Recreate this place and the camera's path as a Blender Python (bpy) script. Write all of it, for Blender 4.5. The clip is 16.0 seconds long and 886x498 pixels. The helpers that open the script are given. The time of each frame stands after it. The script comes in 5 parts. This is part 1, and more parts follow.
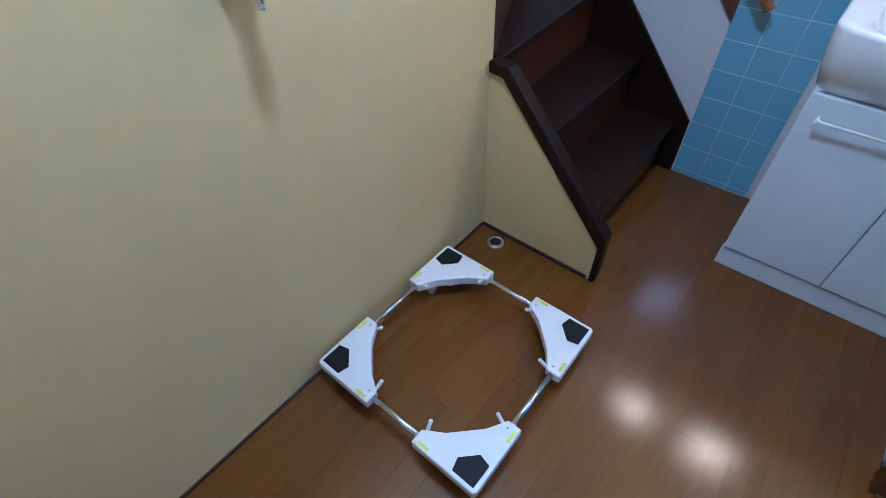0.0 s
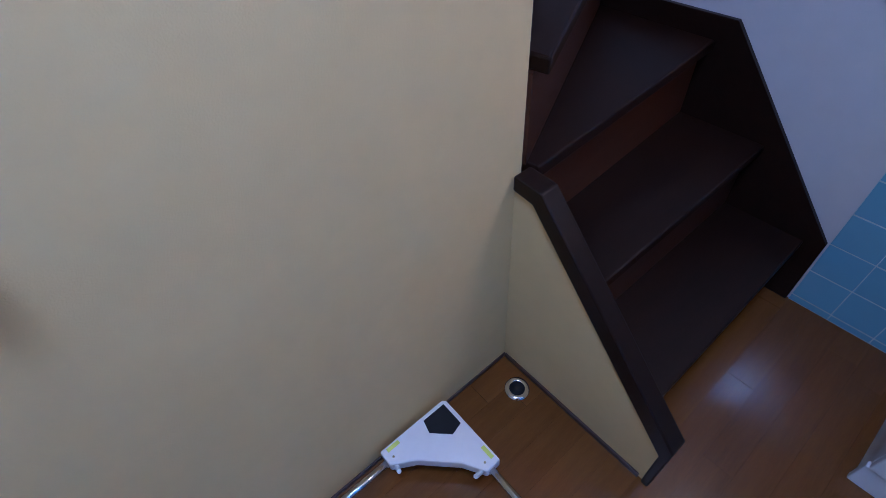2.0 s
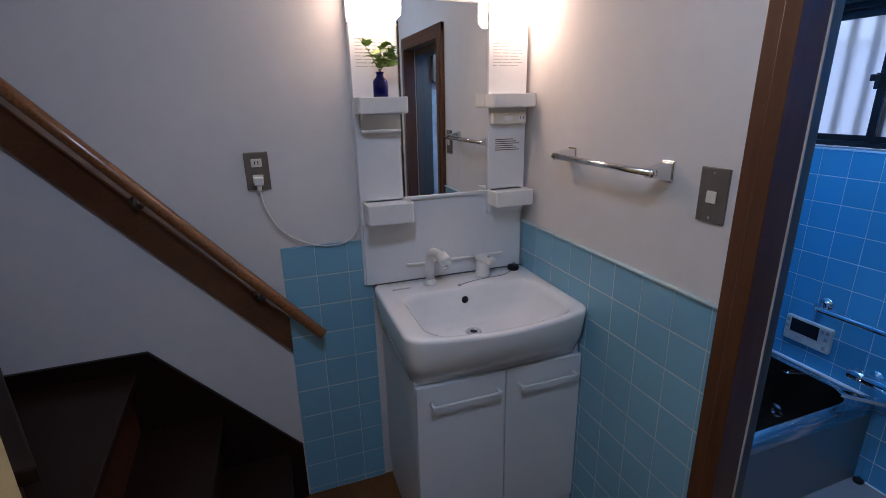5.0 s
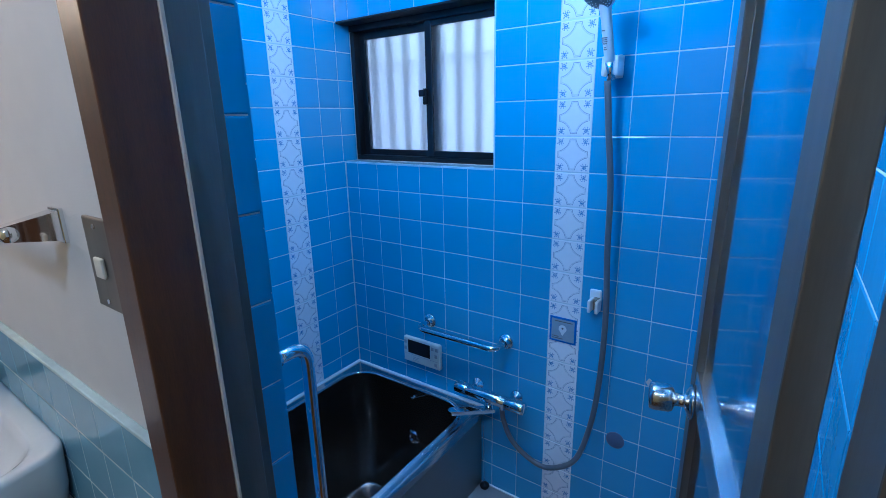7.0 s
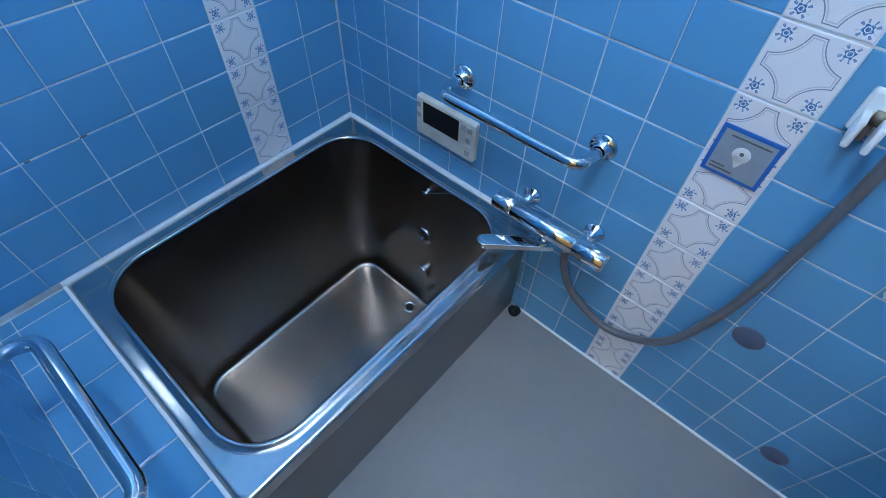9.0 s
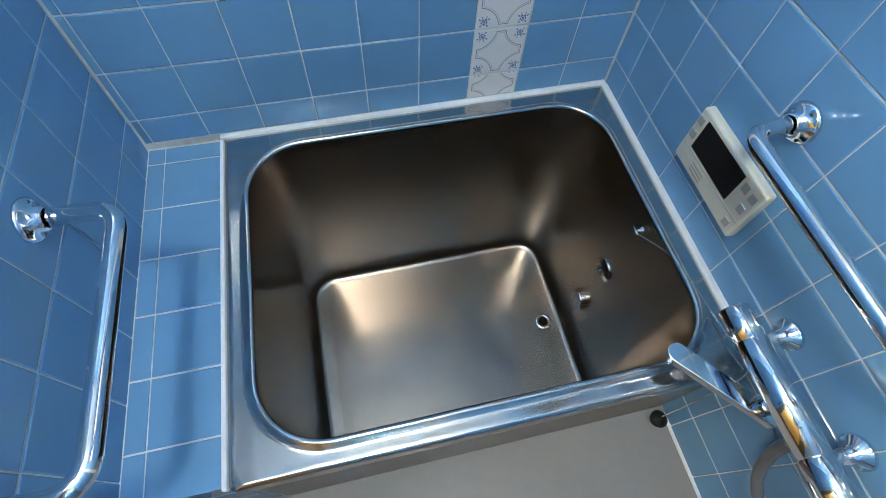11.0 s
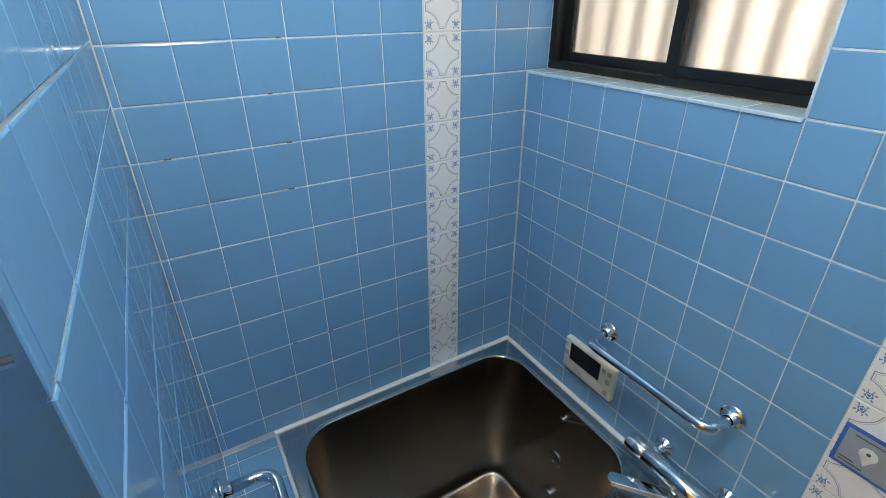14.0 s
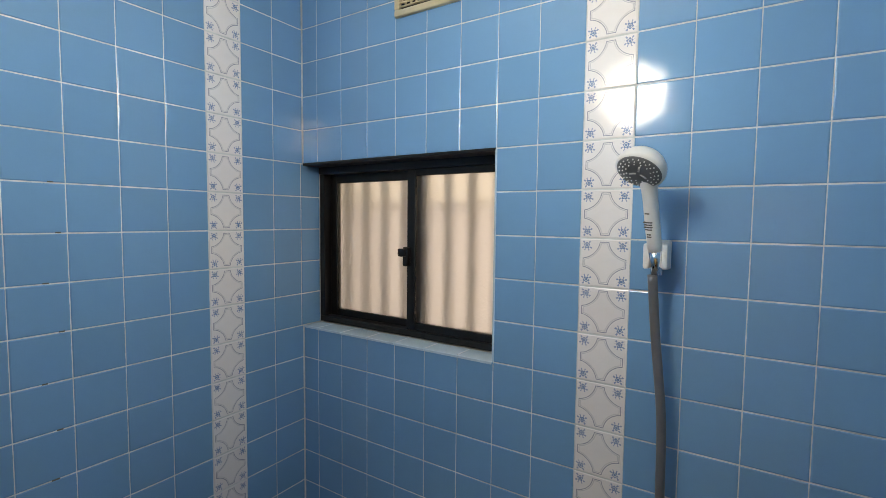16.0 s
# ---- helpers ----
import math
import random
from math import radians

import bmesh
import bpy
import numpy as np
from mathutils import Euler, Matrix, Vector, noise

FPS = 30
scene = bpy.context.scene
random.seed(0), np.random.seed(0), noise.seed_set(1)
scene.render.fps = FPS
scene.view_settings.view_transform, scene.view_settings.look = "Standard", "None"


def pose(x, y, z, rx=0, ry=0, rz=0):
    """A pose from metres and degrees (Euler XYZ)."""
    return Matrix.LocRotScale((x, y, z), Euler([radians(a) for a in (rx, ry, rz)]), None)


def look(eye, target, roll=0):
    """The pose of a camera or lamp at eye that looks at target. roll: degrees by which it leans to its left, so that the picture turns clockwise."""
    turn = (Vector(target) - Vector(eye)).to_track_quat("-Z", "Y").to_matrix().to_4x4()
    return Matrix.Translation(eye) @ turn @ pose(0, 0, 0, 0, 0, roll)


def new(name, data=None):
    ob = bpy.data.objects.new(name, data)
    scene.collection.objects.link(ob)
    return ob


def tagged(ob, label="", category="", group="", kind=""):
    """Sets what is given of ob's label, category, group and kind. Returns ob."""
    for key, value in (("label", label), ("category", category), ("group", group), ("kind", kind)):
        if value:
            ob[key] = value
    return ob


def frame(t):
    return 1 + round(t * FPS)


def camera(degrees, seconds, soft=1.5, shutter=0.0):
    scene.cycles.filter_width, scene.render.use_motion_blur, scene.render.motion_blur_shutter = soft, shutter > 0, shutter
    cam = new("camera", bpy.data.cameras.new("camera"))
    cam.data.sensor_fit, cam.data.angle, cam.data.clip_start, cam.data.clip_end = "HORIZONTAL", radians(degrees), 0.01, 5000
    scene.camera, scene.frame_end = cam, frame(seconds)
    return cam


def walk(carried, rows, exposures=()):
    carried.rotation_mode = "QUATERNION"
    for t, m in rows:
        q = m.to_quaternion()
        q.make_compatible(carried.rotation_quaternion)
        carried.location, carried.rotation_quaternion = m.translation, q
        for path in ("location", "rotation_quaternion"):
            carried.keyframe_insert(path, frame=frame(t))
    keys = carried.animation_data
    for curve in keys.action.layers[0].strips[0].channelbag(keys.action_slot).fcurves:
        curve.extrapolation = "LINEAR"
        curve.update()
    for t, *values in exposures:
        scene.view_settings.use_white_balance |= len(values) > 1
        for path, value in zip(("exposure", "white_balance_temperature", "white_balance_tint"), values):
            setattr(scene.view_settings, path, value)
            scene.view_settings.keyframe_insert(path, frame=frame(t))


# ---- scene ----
cam = camera(85.8, 16.0, soft=0.75)
PATH = [
    (0, (-1.819, -1.941, 1.329), (-2.727, -0.915, -0.127), -2.4),
    (0.5, (-1.875, -1.794, 1.327), (-2.977, -0.918, -0.093), -2.9),
    (1, (-1.954, -1.627, 1.329), (-3.178, -0.923, -0.088), -2.6),
    (1.5, (-2.028, -1.49, 1.317), (-3.287, -0.941, -0.137), -4.2),
    (2, (-2.119, -1.352, 1.264), (-3.215, -0.544, -0.201), -5.3),
    (2.5, (-2.127, -1.286, 1.3), (-2.919, -0.094, -0.097), -6.5),
    (3, (-2.086, -1.402, 1.349), (-2.478, 0.114, 0.105), -6.1),
    (3.2, (-2.095, -1.457, 1.365), (-2.353, 0.119, 0.161), -5.8),
    (5.3, (-2.157, -1.629, 1.503), (-1.342, 0.136, 1.036), -0.2),
    (5.5, (-2.141, -1.63, 1.508), (-1.195, 0.087, 1.116), 0.3),
    (6, (-2.014, -1.628, 1.505), (-0.731, -0.12, 1.223), 0.1),
    (6.5, (-1.704, -1.596, 1.477), (-0.209, -0.305, 1.161), -0.7),
    (7, (-1.469, -1.543, 1.45), (0.101, -0.424, 0.919), -1.2),
    (7.5, (-1.202, -1.377, 1.356), (0.321, -0.42, 0.481), -1.7),
    (8, (-0.999, -1.223, 1.337), (0.366, -0.426, 0.111), 0.1),
    (8.5, (-0.904, -1.134, 1.307), (0.306, -0.351, -0.08), 2.4),
    (9, (-0.783, -1.021, 1.229), (0.19, -0.23, -0.329), 2.9),
    (9.5, (-0.676, -0.889, 1.148), (0.09, 0.0, -0.472), 3.1),
    (9.7, (-0.625, -0.831, 1.102), (0.069, 0.082, -0.541), 4.0),
    (11.8, (-0.603, -0.764, 1.092), (-0.504, 0.164, -0.678), 1.4),
    (12, (-0.601, -0.769, 1.088), (-0.542, 0.17, -0.677), -0.2),
    (12.5, (-0.665, -0.763, 1.092), (-0.62, 0.247, -0.634), -2.3),
    (13, (-0.768, -0.841, 1.164), (-0.609, 0.382, -0.411), -3.5),
    (13.5, (-0.836, -0.977, 1.321), (-0.316, 0.467, 0.038), -1.2),
    (14, (-0.941, -1.12, 1.457), (-0.053, 0.414, 0.53), -0.3),
    (14.5, (-1.05, -1.232, 1.52), (0.151, 0.246, 0.91), 0.9),
    (15, (-1.097, -1.269, 1.578), (0.352, 0.057, 1.205), 0.3),
    (15.5, (-1.106, -1.303, 1.614), (0.475, -0.105, 1.366), 0.2),
    (16, (-1.097, -1.29, 1.65), (0.566, -0.186, 1.522), 0.6),
]
walk(cam, [(t, look(eye, target, roll)) for t, eye, target, roll in PATH], [
    (0.0, 1.75, 4150, 8), (1.0, 1.5, 4080, 15), (1.5, 1.2, 4150, 20), (2.0, 1.25, 4000, 23), (2.5, 1.25, 4150, 24), (3.2, 1.6, 4250, 23), (5.3, 0.22, 4900, 14), (6.2, 0.18, 4750, 10), (7.0, 0.75, 4400, 4), (8.0, 1.45, 4450, 3), (8.5, 1.45, 5200, 6), (9.2, 1.48, 6400, 9), (9.7, 1.65, 7500, 10), (11.8, 1.95, 9400, 9), (13.0, 1.85, 9500, 8), (13.5, 1.65, 9800, 8), (14.0, 1.35, 10500, 10), (14.5, 0.85, 11000, 13), (16.0, 0.33, 12200, 18)])

# ---------- world and light ----------
world = bpy.data.worlds.new("world")
scene.world = world
world.use_nodes = True
wn = world.node_tree
sky = wn.nodes.new("ShaderNodeTexSky")
sky.sky_type = "NISHITA"
sky.sun_disc = False
sky.sun_elevation = radians(40)
sky.sun_rotation = radians(200)
wn.nodes["Background"].inputs[1].default_value = 0.1
wn.links.new(sky.outputs[0], wn.nodes["Background"].inputs[0])

VANITY_GLOW = 12.5
CEILING_GLOW = 25.0
BATH_GLOW = 36.0
WINDOW_WATTS = 9.5

# daylight that reaches the bathroom window from outside
sky_lamp = new("window_daylight", bpy.data.lights.new("window_daylight", "AREA"))
sky_lamp.data.shape = "RECTANGLE"
sky_lamp.data.size, sky_lamp.data.size_y = 1.3, 1.1
sky_lamp.data.energy = WINDOW_WATTS
sky_lamp.data.color = (0.74, 0.84, 1.0)
sky_lamp.matrix_world = look((0.62, -0.36, 1.55), (-1.0, -0.36, 1.55))

# ---------- materials ----------


def nodes_of(name):
    m = bpy.data.materials.new(name)
    m.use_nodes = True
    nt = m.node_tree
    return m, nt, nt.nodes["Principled BSDF"]


def math_node(nt, op, a, b=None, c=None):
    n = nt.nodes.new("ShaderNodeMath")
    n.operation = op
    for i, v in enumerate((a, b, c)):
        if v is None:
            continue
        if isinstance(v, (int, float)):
            n.inputs[i].default_value = v
        else:
            nt.links.new(v, n.inputs[i])
    return n.outputs[0]


def mix_col(nt, fac, a, b):
    n = nt.nodes.new("ShaderNodeMix")
    n.data_type = "RGBA"
    for sock, v in ((n.inputs[0], fac), (n.inputs[6], a), (n.inputs[7], b)):
        if isinstance(v, (int, float)):
            sock.default_value = v
        elif isinstance(v, tuple):
            sock.default_value = (*v, 1)
        else:
            nt.links.new(v, sock)
    return n.outputs[2]


def noise_node(nt, scale, detail=3, stretch=(1, 1, 1), rough=0.5):
    co = nt.nodes.new("ShaderNodeTexCoord")
    mp = nt.nodes.new("ShaderNodeMapping")
    mp.inputs["Scale"].default_value = stretch
    nt.links.new(co.outputs["Object"], mp.inputs[0])
    n = nt.nodes.new("ShaderNodeTexNoise")
    n.inputs["Scale"].default_value = scale
    n.inputs["Detail"].default_value = detail
    n.inputs["Roughness"].default_value = rough
    nt.links.new(mp.outputs[0], n.inputs[0])
    return n.outputs[0]


def ramp(nt, fac, lo, hi):
    n = nt.nodes.new("ShaderNodeMapRange")
    n.inputs[1].default_value, n.inputs[2].default_value = lo, hi
    nt.links.new(fac, n.inputs[0])
    return n.outputs[0]


def bump(nt, bsdf, height, strength, dist=0.001):
    n = nt.nodes.new("ShaderNodeBump")
    n.inputs["Strength"].default_value = strength
    n.inputs["Distance"].default_value = dist
    nt.links.new(height, n.inputs["Height"])
    nt.links.new(n.outputs[0], bsdf.inputs["Normal"])


def plain(name, col, rough=0.5, metal=0.0, vary=0.12, scale=6.0, grain=0.0, grain_scale=300.0, stretch=(1, 1, 1), coat=0.0, per_piece=0.0, rough_vary=0.08):
    """A surface with soft stains, fine grain in its relief and a little wear in its gloss."""
    m, nt, b = nodes_of(name)
    n1 = noise_node(nt, scale, 4, stretch)
    n2 = noise_node(nt, scale * 9, 3, stretch)
    f = math_node(nt, "ADD", math_node(nt, "MULTIPLY", n1, 0.65), math_node(nt, "MULTIPLY", n2, 0.35))
    if per_piece:
        oi = nt.nodes.new("ShaderNodeObjectInfo")
        f = math_node(nt, "ADD", f, math_node(nt, "MULTIPLY", math_node(nt, "SUBTRACT", oi.outputs["Random"], 0.5), per_piece))
    f = ramp(nt, f, 0.3, 0.7)
    dark = tuple(c * (1 - vary) for c in col)
    light = tuple(min(1, c * (1 + vary)) for c in col)
    nt.links.new(mix_col(nt, f, dark, light), b.inputs["Base Color"])
    r = math_node(nt, "ADD", math_node(nt, "MULTIPLY", math_node(nt, "SUBTRACT", n2, 0.5), rough_vary), rough)
    nt.links.new(r, b.inputs["Roughness"])
    b.inputs["Metallic"].default_value = metal
    if coat:
        b.inputs["Coat Weight"].default_value = coat
        b.inputs["Coat Roughness"].default_value = 0.08
    if grain:
        bump(nt, b, noise_node(nt, grain_scale, 4, stretch), grain)
    return m


def glow(name, col, strength, base=(0.9, 0.88, 0.84)):
    m, nt, b = nodes_of(name)
    b.inputs["Base Color"].default_value = (*base, 1)
    b.inputs["Roughness"].default_value = 0.35
    b.inputs["Emission Color"].default_value = (*col, 1)
    b.inputs["Emission Strength"].default_value = strength
    return m


def tile_material(name, col, vary=0.05, rough=0.1):
    m, nt, b = nodes_of(name)
    oi = nt.nodes.new("ShaderNodeObjectInfo")
    n1 = noise_node(nt, 18, 3)
    f = math_node(nt, "ADD", math_node(nt, "MULTIPLY", oi.outputs["Random"], 0.7), math_node(nt, "MULTIPLY", n1, 0.3))
    nt.links.new(mix_col(nt, f, tuple(c * (1 - vary) for c in col), tuple(c * (1 + vary) for c in col)), b.inputs["Base Color"])
    n2 = noise_node(nt, 60, 4)
    nt.links.new(math_node(nt, "ADD", math_node(nt, "MULTIPLY", n2, 0.08), rough - 0.03), b.inputs["Roughness"])
    bump(nt, b, noise_node(nt, 30, 2), 0.25, 0.0012)
    return m


def deco_material(name):
    """White glazed tile printed with a double-lined star and a blue flower in each corner."""
    m, nt, b = nodes_of(name)
    co = nt.nodes.new("ShaderNodeTexCoord")
    sp = nt.nodes.new("ShaderNodeSeparateXYZ")
    nt.links.new(co.outputs["Object"], sp.inputs[0])
    u = math_node(nt, "ABSOLUTE", sp.outputs[0])
    v = math_node(nt, "ABSOLUTE", sp.outputs[1])

    def length(p, q):
        return math_node(nt, "SQRT", math_node(nt, "ADD", math_node(nt, "MULTIPLY", p, p), math_node(nt, "MULTIPLY", q, q)))

    corner = length(math_node(nt, "SUBTRACT", u, 0.0545), math_node(nt, "SUBTRACT", v, 0.0545))
    star = math_node(nt, "MINIMUM", math_node(nt, "SUBTRACT", corner, 0.0455), math_node(nt, "SUBTRACT", 0.0475, math_node(nt, "MAXIMUM", u, v)))

    def line(at, width):
        return math_node(nt, "LESS_THAN", math_node(nt, "ABSOLUTE", math_node(nt, "SUBTRACT", star, at)), width)

    wob = noise_node(nt, 420, 2)
    outline = math_node(nt, "MAXIMUM", line(0.0, 0.0008), math_node(nt, "MULTIPLY", line(0.0034, 0.0009), 0.4))
    fu, fv = math_node(nt, "SUBTRACT", u, 0.0395), math_node(nt, "SUBTRACT", v, 0.0395)
    r = length(fu, fv)
    ang = math_node(nt, "ARCTAN2", fu, fv)
    petal = math_node(nt, "ADD", math_node(nt, "MULTIPLY", math_node(nt, "COSINE", math_node(nt, "MULTIPLY", ang, 5)), 0.0011), 0.0064)
    flower = math_node(nt, "MULTIPLY", math_node(nt, "LESS_THAN", r, petal), math_node(nt, "GREATER_THAN", math_node(nt, "ABSOLUTE", math_node(nt, "SUBTRACT", r, 0.0034)), 0.0006))
    flower = math_node(nt, "MAXIMUM", flower, math_node(nt, "LESS_THAN", r, 0.0012))
    leafband = math_node(nt, "MULTIPLY", math_node(nt, "LESS_THAN", math_node(nt, "ABSOLUTE", math_node(nt, "SUBTRACT", r, 0.0102)), 0.0026), math_node(nt, "GREATER_THAN", math_node(nt, "COSINE", math_node(nt, "MULTIPLY", ang, 9)), 0.15))
    leafband = math_node(nt, "MULTIPLY", leafband, math_node(nt, "GREATER_THAN", math_node(nt, "COSINE", math_node(nt, "ADD", math_node(nt, "MULTIPLY", ang, 4), 3.14)), -0.35))
    leafband = math_node(nt, "MULTIPLY", leafband, 0.85)
    blue = math_node(nt, "MULTIPLY", math_node(nt, "MAXIMUM", flower, leafband), ramp(nt, wob, 0.22, 0.42))
    base = mix_col(nt, noise_node(nt, 25, 3), (0.78, 0.735, 0.735), (0.85, 0.81, 0.81))
    c1 = mix_col(nt, math_node(nt, "MULTIPLY", outline, 0.8), base, (0.13, 0.16, 0.24))
    c2 = mix_col(nt, math_node(nt, "MULTIPLY", blue, 0.95), c1, (0.035, 0.16, 0.36))
    nt.links.new(c2, b.inputs["Base Color"])
    b.inputs["Roughness"].default_value = 0.13
    h = math_node(nt, "ADD", noise_node(nt, 120, 3), math_node(nt, "MULTIPLY", outline, -0.6))
    bump(nt, b, h, 0.3, 0.0008)
    return m


def wood(name, dark, light, rough=0.3, along=(1, 1, 1), scale=5.0, per_piece=0.35, coat=0.2):
    m, nt, b = nodes_of(name)
    oi = nt.nodes.new("ShaderNodeObjectInfo")
    g1 = noise_node(nt, scale, 5, along, 0.6)
    g2 = noise_node(nt, scale * 12, 4, along, 0.65)
    f = math_node(nt, "ADD", math_node(nt, "MULTIPLY", g1, 0.6), math_node(nt, "MULTIPLY", g2, 0.4))
    f = ramp(nt, math_node(nt, "ADD", f, math_node(nt, "MULTIPLY", math_node(nt, "SUBTRACT", oi.outputs["Random"], 0.5), per_piece)), 0.3, 0.72)
    nt.links.new(mix_col(nt, f, dark, light), b.inputs["Base Color"])
    nt.links.new(math_node(nt, "ADD", math_node(nt, "MULTIPLY", g2, 0.14), rough - 0.07), b.inputs["Roughness"])
    b.inputs["Coat Weight"].default_value = coat
    b.inputs["Coat Roughness"].default_value = 0.18
    bump(nt, b, g2, 0.12, 0.0006)
    return m


def glass(name, rough, col=(1, 1, 1), wavy=0.0, wavy_scale=60):
    m, nt, b = nodes_of(name)
    b.inputs["Base Color"].default_value = (*col, 1)
    b.inputs["Transmission Weight"].default_value = 1.0
    b.inputs["IOR"].default_value = 1.45
    b.inputs["Roughness"].default_value = rough
    if wavy:
        bump(nt, b, noise_node(nt, wavy_scale, 3), wavy, 0.002)
    return m


def brushed(name, col, rough, stretch, aniso=0.15, relief=0.08):
    m, nt, b = nodes_of(name)
    n = noise_node(nt, 40, 4, stretch)
    n2 = noise_node(nt, 5, 3)
    nt.links.new(mix_col(nt, n, tuple(c * 0.9 for c in col), col), b.inputs["Base Color"])
    b.inputs["Metallic"].default_value = 1.0
    nt.links.new(math_node(nt, "ADD", math_node(nt, "MULTIPLY", math_node(nt, "ADD", n, n2), aniso * 0.5), rough - aniso * 0.5), b.inputs["Roughness"])
    bump(nt, b, n, relief, 0.0003)
    return m


M_BLUE = tile_material("blue_glaze", (0.125, 0.335, 0.555))
# Blue glaze with the window's bright reflection put into its colour.
M_SILLSHEEN = tile_material("window_lit_glaze", (0.50, 0.66, 0.76))
M_TEAL = tile_material("teal_glaze", (0.23, 0.43, 0.57))
M_DECO = deco_material("flower_glaze")
M_GROUT = plain("grout", (0.60, 0.62, 0.62), 0.8, vary=0.3, scale=5, grain=0.4)
M_TEALGROUT = plain("teal_grout", (0.46, 0.56, 0.57), 0.8, vary=0.2)
M_PLASTICWRAP = glass("plastic_wrap", 0.12, (0.95, 0.97, 1.0), 1.0, 35)
M_PLASTICWRAP.node_tree.nodes["Principled BSDF"].inputs["IOR"].default_value = 1.1
M_YELLOW = plain("cream_wallpaper", (0.67, 0.525, 0.235), 0.75, vary=0.05, scale=2.5, grain=0.5, grain_scale=420)
M_WHITE = plain("white_wallpaper", (0.66, 0.63, 0.61), 0.8, vary=0.05, scale=2, grain=0.5, grain_scale=380)
M_CEIL = plain("ceiling_paper", (0.7, 0.68, 0.65), 0.85, vary=0.05, scale=2, grain=0.3)
M_PLANK = wood("plank_wood", (0.105, 0.038, 0.005), (0.165, 0.064, 0.009), 0.16, (14, 1.2, 14), 3.0, 0.14, 0.15)
M_GAP = plain("plank_joint", (0.09, 0.034, 0.006), 0.6)
M_STAIR = wood("dark_stain", (0.008, 0.0034, 0.0017), (0.019, 0.0082, 0.0038), 0.42, (10, 2, 10), 3.0, 0.2, 0.02)
M_STAIR.node_tree.nodes["Principled BSDF"].inputs["Specular IOR Level"].default_value = 0.25
M_RISER = wood("red_brown_stain", (0.030, 0.010, 0.005), (0.085, 0.030, 0.013), 0.3, (3, 3, 14), 2.2, 0.2, 0.3)
M_TRIM = wood("brown_trim", (0.055, 0.020, 0.006), (0.13, 0.050, 0.015), 0.35, (14, 14, 1.5), 4.0, 0.15, 0.2)
M_RAIL = wood("rail_wood", (0.12, 0.045, 0.014), (0.26, 0.11, 0.035), 0.28, (2, 14, 2), 4.0, 0.1, 0.4)
M_BOARD = wood("board_wood", (0.06, 0.024, 0.010), (0.15, 0.062, 0.026), 0.35, (2, 14, 2), 4.0, 0.1, 0.25)
M_CREAM = plain("cream_bead", (0.6, 0.5, 0.38), 0.5)
M_CERAMIC = plain("white_ceramic", (0.80, 0.80, 0.80), 0.12, vary=0.03, coat=0.5, rough_vary=0.03)
M_LAMINATE = plain("white_laminate", (0.70, 0.71, 0.73), 0.3, vary=0.03, rough_vary=0.06)
M_PLASTIC = plain("white_plastic", (0.74, 0.73, 0.71), 0.35, vary=0.04)
M_IVORY = plain("ivory_plastic", (0.68, 0.64, 0.54), 0.4, vary=0.05)
M_BLACK = plain("black_rubber", (0.009, 0.009, 0.010), 0.6, vary=0.2, grain=0.3)
M_BLACK.node_tree.nodes["Principled BSDF"].inputs["Specular IOR Level"].default_value = 0.25
M_BLACKALU = plain("black_aluminium", (0.012, 0.012, 0.013), 0.35, metal=0.3, vary=0.25)
M_ALU = plain("bronze_aluminium", (0.19, 0.16, 0.125), 0.38, metal=0.7, vary=0.1, stretch=(8, 8, 0.6))
M_CHROME = plain("chrome", (0.78, 0.78, 0.79), 0.07, metal=1.0, vary=0.04, scale=12, rough_vary=0.05)
M_STEELBAR = plain("steel_tube", (0.62, 0.61, 0.6), 0.2, metal=1.0, vary=0.06, scale=12)
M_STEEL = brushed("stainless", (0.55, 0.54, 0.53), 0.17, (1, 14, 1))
# Same steel as the rim; dark brownish reflections are put into both colours.
M_DIMAPRON = brushed("dim_apron_steel", (0.34, 0.325, 0.31), 0.38, (14, 1, 2), 0.2)
M_DIMSTEEL = brushed("dim_inside_steel", (0.375, 0.315, 0.272), 0.25, (14, 1, 2), 0.06, 0.015)
M_PLATE = plain("plate_steel", (0.20, 0.175, 0.145), 0.42, metal=0.6, vary=0.12, stretch=(12, 12, 1))
M_CAULK = plain("caulk", (0.78, 0.79, 0.80), 0.5, vary=0.08, scale=20)
M_BATHFLOOR = plain("grey_floor", (0.25, 0.24, 0.245), 0.5, vary=0.07, scale=5, grain=0.3, grain_scale=500)
M_MIRROR = plain("mirror", (0.86, 0.88, 0.88), 0.015, metal=1.0, vary=0.01, rough_vary=0.0)
M_GLASS = glass("frosted_glass", 0.30, (0.97, 0.96, 0.94), 0.35, 120)
M_DOORGLASS = glass("door_glass", 0.06, (0.9, 0.95, 0.97), 0.12, 14)
M_CAPGREY = plain("blue_grey_cap", (0.10, 0.125, 0.20), 0.5, vary=0.1)
M_HOSE = plain("grey_hose", (0.13, 0.13, 0.14), 0.35, vary=0.1)
M_COBALT = glass("cobalt_glass", 0.05, (0.01, 0.015, 0.35))
M_LEAF = plain("leaf", (0.20, 0.31, 0.05), 0.45, vary=0.35, scale=40)
M_STEM = plain("stem", (0.10, 0.15, 0.04), 0.6)
M_INK = plain("ink", (0.12, 0.11, 0.10), 0.6)
M_PALEINK = plain("pale_ink", (0.42, 0.40, 0.38), 0.6)
M_LIME = plain("lime_label", (0.62, 0.68, 0.10), 0.5)
M_BLUEPLASTIC = plain("blue_sticker", (0.02, 0.12, 0.42), 0.4)
M_GREYLABEL = plain("grey_label", (0.28, 0.31, 0.35), 0.35)
